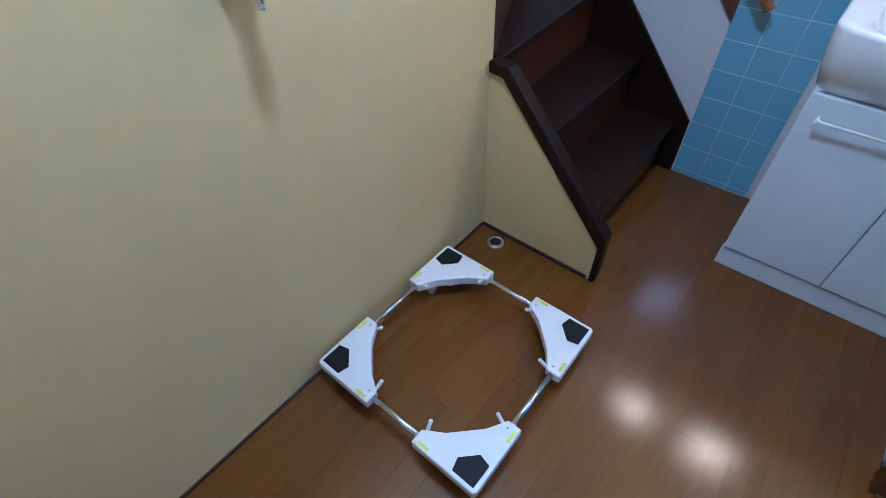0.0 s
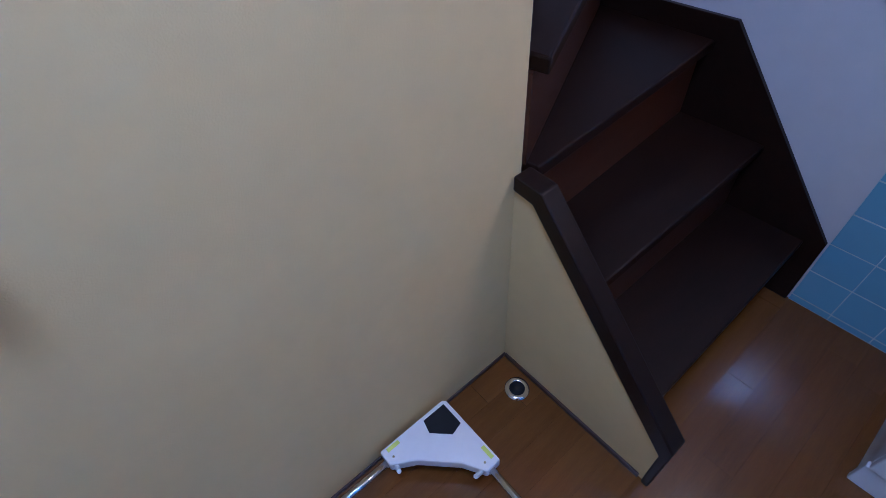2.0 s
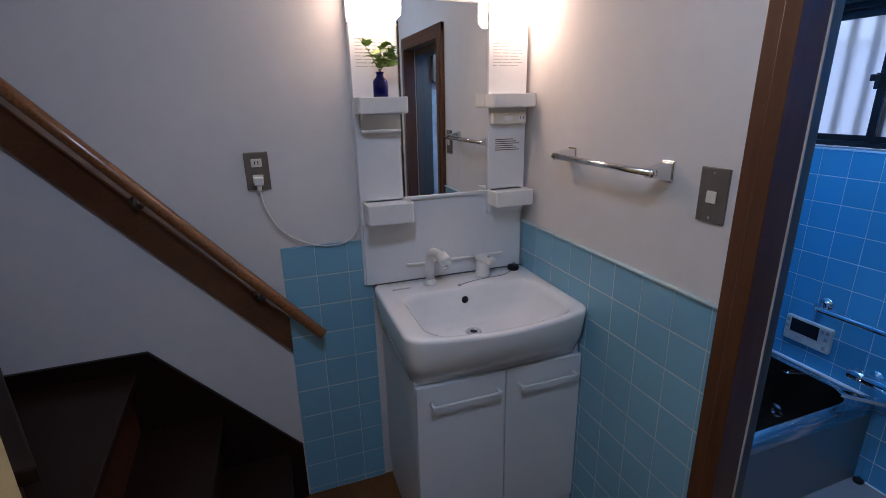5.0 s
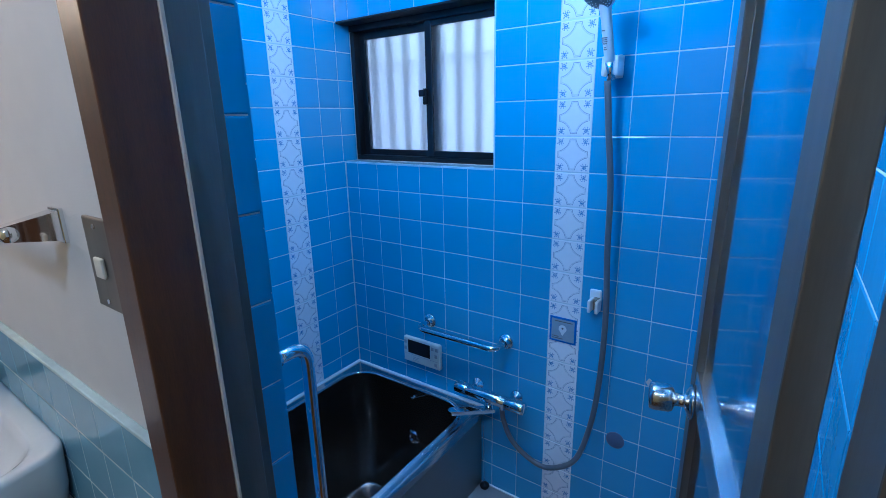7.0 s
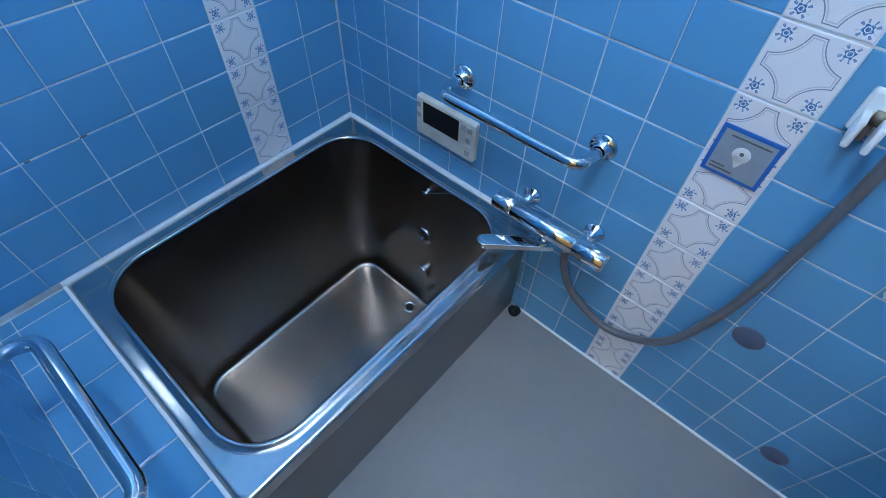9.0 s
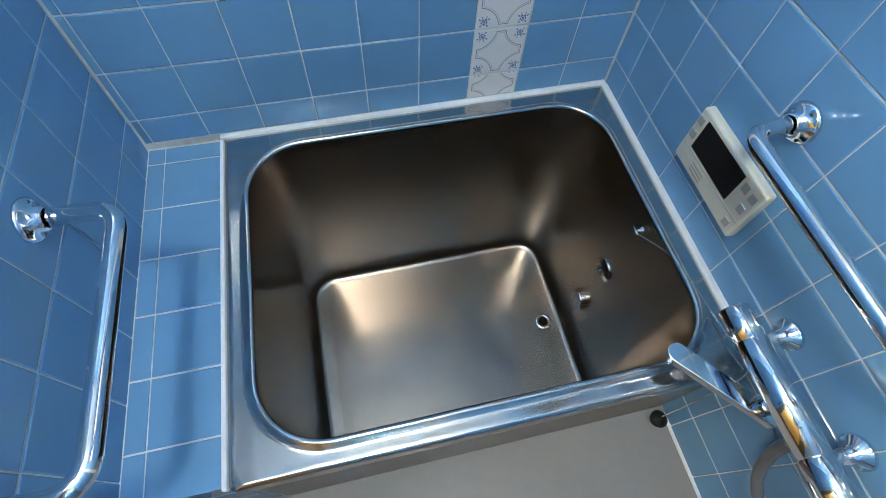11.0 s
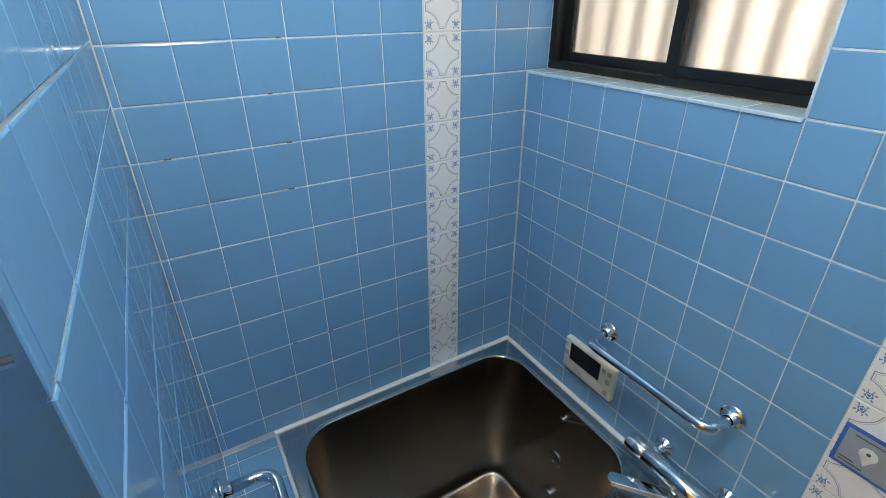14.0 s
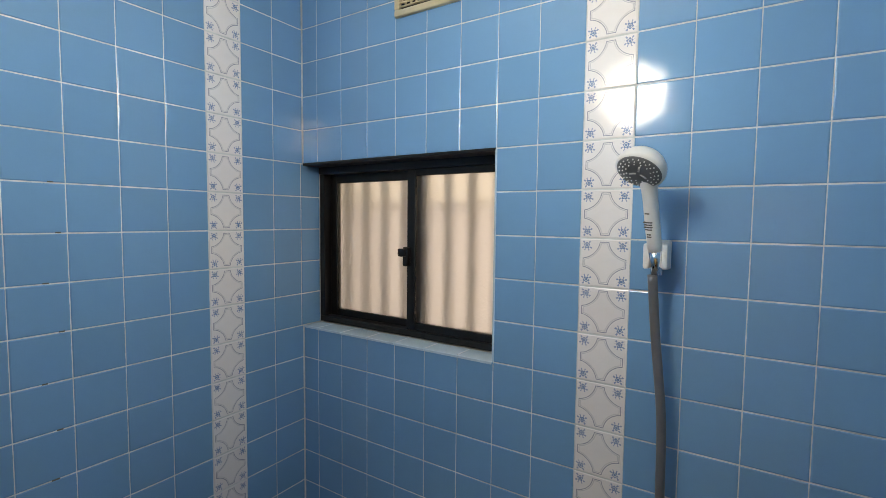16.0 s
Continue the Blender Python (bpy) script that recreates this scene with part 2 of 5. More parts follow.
M_ORANGE = plain("orange_sill", (0.30, 0.09, 0.03), 0.4)
M_VENT = plain("vent_beige", (0.60, 0.50, 0.34), 0.5)
M_FENCE = plain("fence_slat", (0.20, 0.155, 0.115), 0.7, vary=0.2)
M_BASE = plain("cove", (0.05, 0.02, 0.01), 0.5)
M_SHOWERFACE = plain("shower_face", (0.15, 0.155, 0.16), 0.35)
M_VANITYGLOW = glow("vanity_glow", (1.0, 0.62, 0.34), VANITY_GLOW)
M_CEILGLOW = glow("ceiling_glow", (0.92, 0.96, 1.0), CEILING_GLOW)
M_BATHGLOW = glow("globe_glow", (0.68, 0.835, 1.0), BATH_GLOW)
M_CORKMARK = plain("chip", (0.62, 0.58, 0.52), 0.8)



def translucent(name, col):
    m, nt, b = nodes_of(name)
    tr = nt.nodes.new("ShaderNodeBsdfTranslucent")
    c = mix_col(nt, noise_node(nt, 14, 4, (4, 4, 0.7)), tuple(v * 0.85 for v in col), col)
    nt.links.new(c, tr.inputs[0])
    nt.links.new(c, b.inputs["Base Color"])
    mx = nt.nodes.new("ShaderNodeMixShader")
    mx.inputs[0].default_value = 0.7
    nt.links.new(b.outputs[0], mx.inputs[1])
    nt.links.new(tr.outputs[0], mx.inputs[2])
    nt.links.new(mx.outputs[0], nt.nodes["Material Output"].inputs[0])
    return m


M_SCREEN = translucent("corrugated_screen", (0.60, 0.555, 0.545))
M_SCREEN_UP = translucent("corrugated_screen_upper", (0.74, 0.69, 0.63))

# ---------- mesh helpers ----------


def box(bm, lo, hi, bev=0.0, seg=2):
    lo, hi = Vector(lo), Vector(hi)
    res = bmesh.ops.create_cube(bm, size=1.0, matrix=Matrix.Translation((lo + hi) / 2) @ Matrix.Diagonal((*(hi - lo), 1)))
    if bev:
        edges = list({e for v in res["verts"] for e in v.link_edges})
        bmesh.ops.bevel(bm, geom=edges, offset=bev, segments=seg, profile=0.5, affect="EDGES", clamp_overlap=True)
    return bm


def made_box(lo, hi, bev=0.0, seg=2):
    return box(bmesh.new(), lo, hi, bev, seg)


def cyl(bm, p0, p1, r0, r1=None, seg=24, caps=True):
    p0, p1 = Vector(p0), Vector(p1)
    d = p1 - p0
    m = Matrix.Translation((p0 + p1) / 2) @ d.to_track_quat("Z", "Y").to_matrix().to_4x4()
    res = bmesh.ops.create_cone(bm, cap_ends=caps, cap_tris=False, segments=seg, radius1=r0, radius2=r0 if r1 is None else r1, depth=d.length, matrix=m)
    for v in res["verts"]:
        for f in v.link_faces:
            if len(f.verts) == 4:
                f.smooth = True
    return bm


def lathe(bm, profile, origin, axis, seg=32):
    """A turned solid: profile of (radius, height) along axis from origin."""
    m = Matrix.Translation(origin) @ Vector(axis).to_track_quat("Z", "Y").to_matrix().to_4x4()
    rings = []
    for r, h in profile:
        if r < 1e-6:
            rings.append([bm.verts.new(m @ Vector((0, 0, h)))])
        else:
            rings.append([bm.verts.new(m @ Vector((r * math.cos(2 * math.pi * i / seg), r * math.sin(2 * math.pi * i / seg), h))) for i in range(seg)])
    for a, b in zip(rings, rings[1:]):
        for i in range(seg):
            j = (i + 1) % seg
            if len(a) == 1 and len(b) == 1:
                continue
            if len(a) == 1:
                f = bm.faces.new((a[0], b[i], b[j]))
            elif len(b) == 1:
                f = bm.faces.new((a[i], b[0], a[j]))
            else:
                f = bm.faces.new((a[i], b[i], b[j], a[j]))
            f.smooth = True
    bmesh.ops.recalc_face_normals(bm, faces=bm.faces)
    return bm


def curve_points(points, per=8):
    """Catmull-Rom through the points."""
    pts = [Vector(p) for p in points]
    ext = [2 * pts[0] - pts[1], *pts, 2 * pts[-1] - pts[-2]]
    out = []
    for i in range(1, len(ext) - 2):
        p0, p1, p2, p3 = ext[i - 1 : i + 3]
        for k in range(per):
            t = k / per
            out.append(0.5 * ((2 * p1) + (p2 - p0) * t + (2 * p0 - 5 * p1 + 4 * p2 - p3) * t * t + (3 * p1 - p0 - 3 * p2 + p3) * t ** 3))
    out.append(pts[-1])
    return out


def rounded_path(points, radius, per=7):
    """A polyline whose inner corners are turned on arcs."""
    pts = [Vector(p) for p in points]
    out = [pts[0]]
    for a, b, c in zip(pts, pts[1:], pts[2:]):
        p, q = b + (a - b).normalized() * radius, b + (c - b).normalized() * radius
        for k in range(per + 1):
            t = k / per
            out.append((1 - t) ** 2 * p + 2 * t * (1 - t) * b + t * t * q)
    out.append(pts[-1])
    return out


def tube(bm, path, r, seg=14, caps=True):
    pts = [Vector(p) for p in path]
    rings, up = [], None
    for i, p in enumerate(pts):
        d = (pts[min(i + 1, len(pts) - 1)] - pts[max(i - 1, 0)]).normalized()
        if up is None:
            up = d.orthogonal().normalized()
        up = (up - d * up.dot(d)).normalized()
        side = d.cross(up)
        rings.append([bm.verts.new(p + r * (math.cos(2 * math.pi * k / seg) * up + math.sin(2 * math.pi * k / seg) * side)) for k in range(seg)])
    for a, b in zip(rings, rings[1:]):
        for k in range(seg):
            j = (k + 1) % seg
            bm.faces.new((a[k], a[j], b[j], b[k])).smooth = True
    if caps:
        bm.faces.new(rings[0][::-1])
        bm.faces.new(rings[-1])
    bmesh.ops.recalc_face_normals(bm, faces=bm.faces)
    return bm


def prism(bm, outline, off, bev=0.0):
    """A polygon drawn out by the vector off."""
    off = Vector(off)
    a = [bm.verts.new(Vector(p)) for p in outline]
    b = [bm.verts.new(Vector(p) + off) for p in outline]
    n = len(a)
    faces = [bm.faces.new(a[::-1]), bm.faces.new(b)]
    for i in range(n):
        faces.append(bm.faces.new((a[i], a[(i + 1) % n], b[(i + 1) % n], b[i])))
    bmesh.ops.recalc_face_normals(bm, faces=bm.faces)
    if bev:
        bmesh.ops.bevel(bm, geom=list({e for f in faces for e in f.edges}), offset=bev, segments=2, profile=0.5, affect="EDGES", clamp_overlap=True)
    return bm


def rounded_rect(x0, y0, x1, y1, r, per=6):
    out = []
    for cx, cy, a0 in ((x1 - r, y1 - r, 0), (x0 + r, y1 - r, 90), (x0 + r, y0 + r, 180), (x1 - r, y0 + r, 270)):
        for k in range(per + 1):
            a = radians(a0 + 90 * k / per)
            out.append((cx + r * math.cos(a), cy + r * math.sin(a)))
    return out


def loft(bm, rings, smooth=True, cap_first=False, cap_last=False, closed=False):
    vs = [[bm.verts.new(Vector(p)) for p in ring] for ring in rings]
    pairs = list(zip(vs, vs[1:])) + ([(vs[-1], vs[0])] if closed else [])
    for a, b in pairs:
        n = len(a)
        for i in range(n):
            bm.faces.new((a[i], a[(i + 1) % n], b[(i + 1) % n], b[i])).smooth = smooth
    if cap_first:
        bm.faces.new(vs[0][::-1])
    if cap_last:
        bm.faces.new(vs[-1])
    bmesh.ops.recalc_face_normals(bm, faces=bm.faces)
    return bm


def mesh_of(name, bm, material):
    me = bpy.data.meshes.new(name)
    bm.to_mesh(me)
    bm.free()
    if material:
        me.materials.append(material)
    return me


def thing(name, at, label, category, group="", kind=""):
    ob = new(name)
    ob.empty_display_size = 0.05
    ob.location = at
    return tagged(ob, label, category, group, kind)


def part(name, bm, material, parent, label=""):
    ob = new(name, mesh_of(name, bm, material))
    ob.parent = parent
    if parent.type == "EMPTY":
        ob.matrix_parent_inverse = Matrix.Translation(-parent.location)
    return tagged(ob, label)


def solid(name, bm, material, label, category, kind="", group=""):
    return tagged(new(name, mesh_of(name, bm, material)), label, category, group, kind)


A = 0.111  # pitch of the tiles
TILE_MESHES = {}


def tile_mesh(w, h, material):
    key = (round(w, 4), round(h, 4), material.name)
    if key not in TILE_MESHES:
        bm = bmesh.new()
        rings = []
        for inset, z in ((0, -0.004), (0, 0.0012), (0.0007, 0.0023), (0.0024, 0.003)):
            a, b = w / 2 - inset, h / 2 - inset
            rings.append([(-a, -b, z), (a, -b, z), (a, b, z), (-a, b, z)])
        loft(bm, rings, smooth=False, cap_last=True)
        TILE_MESHES[key] = mesh_of("tile", bm, material)
    return TILE_MESHES[key]


tile_random = random.Random(5)


def lay_tiles(parent, origin, U, V, urange, vrange, u0, v0, material, holes=(), deco=None, pitch=A, joint=0.0028, upright=0.0016):
    """Tiles on the plane through origin spanned by U and V; each one an object under parent."""
    U, V = Vector(U), Vector(V)
    N = U.cross(V)
    rot = Matrix((U, V, N)).transposed().to_4x4()
    k0, k1 = math.floor((urange[0] - u0) / pitch), math.ceil((urange[1] - u0) / pitch)
    j0, j1 = math.floor((vrange[0] - v0) / pitch), math.ceil((vrange[1] - v0) / pitch)
    for k in range(k0, k1):
        for j in range(j0, j1):
            ua, ub = max(urange[0], u0 + k * pitch), min(urange[1], u0 + (k + 1) * pitch)
            va, vb = max(vrange[0], v0 + j * pitch), min(vrange[1], v0 + (j + 1) * pitch)
            if urange[1] - ub < 0.012:
                ub = urange[1]
            if ub - ua < 0.012 or vb - va < 0.012:
                continue
            cu, cv = (ua + ub) / 2, (va + vb) / 2
            if any(h[0] < cu < h[1] and h[2] < cv < h[3] for h in holes):
                continue
            mat = M_DECO if deco and deco[0] < cu < deco[1] else material
            ob = new("tile", tile_mesh(ub - ua - upright, vb - va - joint, mat))
            tilt = Euler((tile_random.gauss(0, 0.0014), tile_random.gauss(0, 0.0014), 0)).to_matrix().to_4x4()
            ob.matrix_world = Matrix.Translation(Vector(origin) + U * cu + V * cv + N * tile_random.uniform(-0.0012, -0.0008)) @ rot @ tilt
            ob.parent = parent

# ---------- the plan ----------
XL, XR = -2.613, -1.241          # cream wall and door wall of the washroom
XB, YS = -1.019, -1.625          # door wall and south wall of the bathroom, tiled faces
YP = -0.797                      # face of the stair's side panel
ROOM_S, CEIL = -3.3, 2.42        # washroom's south wall and ceiling
FLOOR_B, CEIL_B = -0.05, 2.46    # bathroom floor and ceiling
SILL = 1.275
WIN_W, WIN_H = 6.5 * A, 5 * A
SKEW = 0.0165                    # the tub wall runs this far out of square
RIM = 0.319                      # tub's rim
DOOR_N, DOOR_S, DOOR_H = -0.988, -1.618, 1.80
JAMB = -0.872                    # tiled end of the wall beside the doorway
XE = -3.45                       # far end of the stairwell

# ---------- structure ----------
floor = solid("floor", made_box((XE - 0.1, ROOM_S - 0.1, -0.14), (XR + 0.06, 0.12, -0.004)), M_GAP, "brown wooden strip floor with dark joints", "floor", "structure")
bm = bmesh.new()
box(bm, (XE - 0.1, 0.0025, -0.14), (XB - 0.022, 0.14, 2.0))
box(bm, (XE - 0.1, 0.0025, 2.0), (-1.85, 0.14, 2.6))
box(bm, (-1.29, 0.0025, 2.0), (XB - 0.022, 0.14, 2.6))
box(bm, (-1.85, 0.0025, 2.36), (-1.29, 0.14, 2.6))
wall_north = solid("wall_north", bm, M_WHITE, "white papered wall behind washstand and stairs", "wall", "structure")
bm = bmesh.new()
box(bm, (XL - 0.1, ROOM_S, -0.14), (XL, YP + 0.016, 2.6))
wall_west = solid("wall_west", bm, M_YELLOW, "cream papered wall behind the washing machine stand", "wall", "structure")
bm = bmesh.new()
box(bm, (XR, JAMB + 0.003, -0.14), (XB - 0.022, 0.0025, 2.6))
box(bm, (XR, DOOR_N + 0.035, -0.14), (-1.193, JAMB + 0.003, DOOR_H + 0.03))
box(bm, (XR, -1.80, -0.14), (XB - 0.1, DOOR_S - 0.03, 2.6))
box(bm, (XR, DOOR_S - 0.03, DOOR_H + 0.03), (XB - 0.022, JAMB + 0.003, 2.6))
box(bm, (XR, ROOM_S, -0.14), (XB, -2.55, 2.6))
box(bm, (XR, -2.55, 2.0), (XB, -1.80, 2.6))
wall_door = solid("wall_door", bm, M_WHITE, "white papered wall round the bathroom doorway", "wall", "structure")
bm = bmesh.new()
box(bm, (XE - 0.1, ROOM_S - 0.12, -0.14), (-1.62, ROOM_S, 2.6))
box(bm, (-1.36, ROOM_S - 0.12, -0.14), (XB, ROOM_S, 2.6))
box(bm, (-1.62, ROOM_S - 0.12, -0.14), (-1.36, ROOM_S, 1.15))
box(bm, (-1.62, ROOM_S - 0.12, 1.65), (-1.36, ROOM_S, 2.6))
wall_south = solid("wall_south", bm, M_WHITE, "white papered wall with a small window", "wall", "structure")
solid("wall_stair", made_box((XE - 0.1, ROOM_S, -0.14), (XE, 0.0, 2.6)), M_WHITE, "white papered wall closing the stairwell", "wall", "structure")
solid("ceiling", made_box((XE - 0.1, ROOM_S - 0.1, CEIL), (XR + 0.1, 0.0, CEIL + 0.12)), M_CEIL, "pale papered washroom ceiling", "ceiling", "structure")

# bathroom shell, grout-coloured behind the tiles
bm = bmesh.new()
box(bm, (0.0025, YS - 0.12, -0.5), (0.16, SKEW + 0.001, SILL - 0.006))
box(bm, (0.0025, YS - 0.12, SILL + WIN_H), (0.16, SKEW + 0.001, 2.6))
box(bm, (0.0025, YS - 0.12, SILL - 0.006), (0.16, -WIN_W, SILL + WIN_H))
wall_east = solid("wall_east", bm, M_GROUT, "blue tiled bathroom wall with a white flowered tile column", "wall", "structure")
bm = bmesh.new()
prism(bm, [(XB - 0.021, 0.002, -0.5), (0.17, SKEW * 1.167 + 0.002, -0.5), (0.17, 0.15, -0.5), (XB - 0.021, 0.15, -0.5)], (0, 0, 3.1))
wall_tub = solid("wall_tub", bm, M_GROUT, "blue tiled bathroom wall beside the tub", "wall", "structure")
bm = bmesh.new()
box(bm, (XB - 0.12, YS - 0.12, -0.5), (0.16, YS - 0.0025, 2.6))
wall_bath_south = solid("wall_bath_south", bm, M_GROUT, "blue tiled bathroom wall behind the open door", "wall", "structure")
bm = bmesh.new()
box(bm, (XB - 0.022, JAMB + 0.003, -0.5), (XB - 0.0025, 0.0, 2.6))
box(bm, (XB - 0.022, YS, DOOR_H + 0.03), (XB - 0.0025, JAMB + 0.003, 2.6))
wall_bath_west = solid("wall_bath_west", bm, M_GROUT, "blue tiled bathroom wall with the door opening", "wall", "structure")
solid("ceiling_bath", made_box((XB - 0.1, YS - 0.1, CEIL_B), (0.16, 0.1, CEIL_B + 0.1)), M_CEIL, "white bathroom ceiling", "ceiling", "structure")
solid("floor_bath", made_box((XB - 0.2, YS - 0.1, -0.12), (0.01, -0.60, FLOOR_B)), M_BATHFLOOR, "plain grey bathroom floor sheet", "floor", "structure")
bm = bmesh.new()
box(bm, (-0.006, YS, FLOOR_B - 0.01), (0.002, -0.69, FLOOR_B + 0.004))
solid("trim_floor", bm, M_CAULK, "pale sealant line along the bathroom floor", "trim", "structure")

# brown skirting strips in the washroom
solid("baseboard", made_box((XL - 0.001, ROOM_S, -0.004), (XL + 0.005, YP, 0.012), 0.002), M_BASE, "thin dark brown floor strip", "baseboard", "structure")
solid("baseboard_panel", made_box((XL + 0.006, YP - 0.006, -0.004), (-2.155, YP + 0.001, 0.016), 0.002), M_BASE, "thin dark brown floor strip", "baseboard", "structure")

# ---------- doorway: wooden frame and bronze aluminium lining ----------
door_frame = thing("door_frame", (XR, (DOOR_N + DOOR_S) / 2, 0), "brown wooden door frame with bronze aluminium lining", "door frame", kind="structure")
for y, s in ((DOOR_N, 1), (DOOR_S, -1)):
    def jamb(name, x0, x1, ya, yb, z0, z1, material, label="", bev=0.002):
        return part(name, made_box((x0, min(y + s * ya, y + s * yb), z0), (x1, max(y + s * ya, y + s * yb), z1), bev), material, door_frame, label)
    jamb("casing", XR - 0.018, XR + 0.03, 0.034, 0.070, 0, DOOR_H + 0.07, M_TRIM)
    jamb("jamb", XR - 0.024, -1.192, 0.0, 0.034, 0, DOOR_H + 0.03, M_TRIM)
    jamb("bead", -1.192, -1.187, -0.002, 0.034, 0, DOOR_H, M_CREAM, "cream sealing bead", 0.001)
    jamb("lining", -1.187, -1.140, 0.012 if s > 0 else -0.014, 0.1175 if s > 0 else 0.060, FLOOR_B, DOOR_H, M_ALU, "bronze aluminium lining")
    jamb("lining", -1.140, XB - 0.062, 0.088 if s > 0 else -0.012, 0.1175 if s > 0 else 0.03, FLOOR_B, DOOR_H, M_ALU, "bronze aluminium lining")
part("casing", made_box((XR - 0.019, DOOR_S - 0.070, DOOR_H + 0.028), (XR + 0.03, DOOR_N + 0.070, DOOR_H + 0.072), 0.003), M_TRIM, door_frame)
part("head", made_box((XR - 0.024, DOOR_S, DOOR_H + 0.0), (-1.192, DOOR_N, DOOR_H + 0.03), 0.002), M_TRIM, door_frame)
part("lining", made_box((-1.187, DOOR_S - 0.03, DOOR_H - 0.03), (XB - 0.062, DOOR_N + 0.108, DOOR_H + 0.029), 0.002), M_ALU, door_frame, "bronze aluminium lining")
part("threshold", made_box((XR - 0.01, DOOR_S - 0.01, -0.05), (XB - 0.05, DOOR_N + 0.108, 0.012), 0.003), M_TRIM, door_frame)
bracket = part("pivot_bracket", made_box((-1.085, -1.603, 1.604), (-1.004, -1.556, 1.77), 0.004), M_ALU, door_frame, "bronze pivot bracket")
part("screw", lathe(bmesh.new(), [(0, 0.003), (0.003, 0.003), (0.007, 0.002), (0.009, 0)], (-1.085, -1.576, 1.622), (-1, 0, 0), 16), M_ALU, bracket)
for z in (0.98, 1.50):
    bm = cyl(bmesh.new(), (-1.118, DOOR_N + 0.0885, z), (-1.118, DOOR_N + 0.0865, z), 0.005, seg=16)
    part("screw", bm, M_CHROME, door_frame)
part("strike_plate", made_box((-1.128, DOOR_N + 0.0863, 0.86), (-1.106, DOOR_N + 0.0885, 0.99), 0.001), M_BLACKALU, door_frame, "dark strike plate")

# bathroom door leaf, swung open along the south wall
HINGE, FREE = Vector((-1.019, -1.582, 0)), Vector((-0.492, -1.466, 0))
along = (FREE - HINGE).normalized()
LEAF = (FREE - HINGE).length
door_m = Matrix.Translation(HINGE) @ Matrix.Rotation(math.atan2(along.y, along.x), 4, "Z")


def leaf_part(name, lo, hi, material, bev=0.002, label="", parent=None):
    bm = made_box(lo, hi, bev)
    bm.transform(door_m)
    return part(name, bm, material, parent or door_1, label)


door_1 = thing("door_1", HINGE, "open bronze aluminium bathroom door with glass panels", "door", kind="structure")
leaf_part("stile", (0, -0.016, 0.0), (0.062, 0.016, 1.755), M_ALU)
leaf_part("stile", (LEAF - 0.055, -0.016, 0.0), (LEAF, 0.016, 1.755), M_ALU)
leaf_part("rail", (0.062, -0.016, 1.70), (LEAF - 0.055, 0.016, 1.755), M_ALU)
leaf_part("rail", (0.062, -0.015, 0.93), (LEAF - 0.055, 0.015, 0.985), M_STEELBAR, label="pale aluminium middle rail")
leaf_part("rail", (0.062, -0.016, 0.0), (LEAF - 0.055, 0.016, 0.10), M_ALU)
for z0, z1 in ((0.985, 1.70), (0.10, 0.93)):
    pane = leaf_part("pane", (0.062, -0.0025, z0), (LEAF - 0.055, 0.0025, z1), M_DOORGLASS, 0.0)
    pane.visible_shadow = False
kb = door_m @ Vector((LEAF - 0.062, 0.016, 0.922))
ka = door_m.to_3x3() @ Vector((0, 1, 0))
bm = lathe(bmesh.new(), [(0, 0), (0.033, 0), (0.033, 0.004), (0.022, 0.01), (0.013, 0.014), (0.0125, 0.03), (0.023, 0.034), (0.0265, 0.04), (0.0275, 0.066), (0.0255, 0.074), (0.020, 0.076), (0, 0.074)], kb, ka)
part("knob", bm, M_STEELBAR, door_1, "round satin steel door knob")

# ---------- brown sliding door and small window behind the camera ----------
sliding_door = thing("sliding_door", (XR + 0.05, -2.17, 0), "closed brown wooden sliding door", "door", kind="structure")
part("leaf", made_box((XR + 0.03, -2.53, 0), (XR + 0.06, -1.85, 1.96), 0.003), M_TRIM, sliding_door)
for y0, y1 in ((-1.85, -1.80), (-2.55, -2.50)):
    part("jamb", made_box((XR - 0.012, y0, 0), (XB - 0.02, y1, 2.0), 0.003), M_TRIM, sliding_door)
part("head", made_box((XR - 0.012, -2.50, 1.96), (XB - 0.02, -1.85, 2.0), 0.003), M_TRIM, sliding_door)
window_2 = thing("window_2", (-1.49, ROOM_S, 1.15), "small window with a dark frame and pale daylight", "window", kind="structure")
for lo, hi in (((-1.62, -0.06, 1.15), (-1.36, -0.02, 1.18)), ((-1.62, -0.06, 1.62), (-1.36, -0.02, 1.65)), ((-1.62, -0.06, 1.18), (-1.595, -0.02, 1.62)), ((-1.385, -0.06, 1.18), (-1.36, -0.02, 1.62))):
    part("window_frame", made_box((lo[0], ROOM_S + lo[1], lo[2]), (hi[0], ROOM_S + hi[1], hi[2]), 0.002), M_BLACKALU, window_2)
part("pane", made_box((-1.595, ROOM_S - 0.045, 1.18), (-1.385, ROOM_S - 0.04, 1.62)), M_GLASS, window_2).visible_shadow = False

# ---------- transom window over the washstand ----------
window_3 = thing("window_3", (-1.57, 0, 2.0), "transom window with a dark wooden frame and reddish sill", "window", kind="structure")
part("window_sill", made_box((-1.865, -0.016, 1.99), (-1.275, 0.09, 2.004), 0.002), M_ORANGE, window_3, "reddish wooden sill")
for lo, hi in (((-1.85, 0.01, 2.004), (-1.29, 0.06, 2.035)), ((-1.85, 0.01, 2.33), (-1.29, 0.06, 2.36)), ((-1.85, 0.01, 2.035), (-1.815, 0.06, 2.33)), ((-1.325, 0.01, 2.035), (-1.29, 0.06, 2.33)), ((-1.59, 0.02, 2.035), (-1.555, 0.055, 2.33))):
    part("window_frame", made_box(lo, hi, 0.002), M_BLACKALU, window_3)
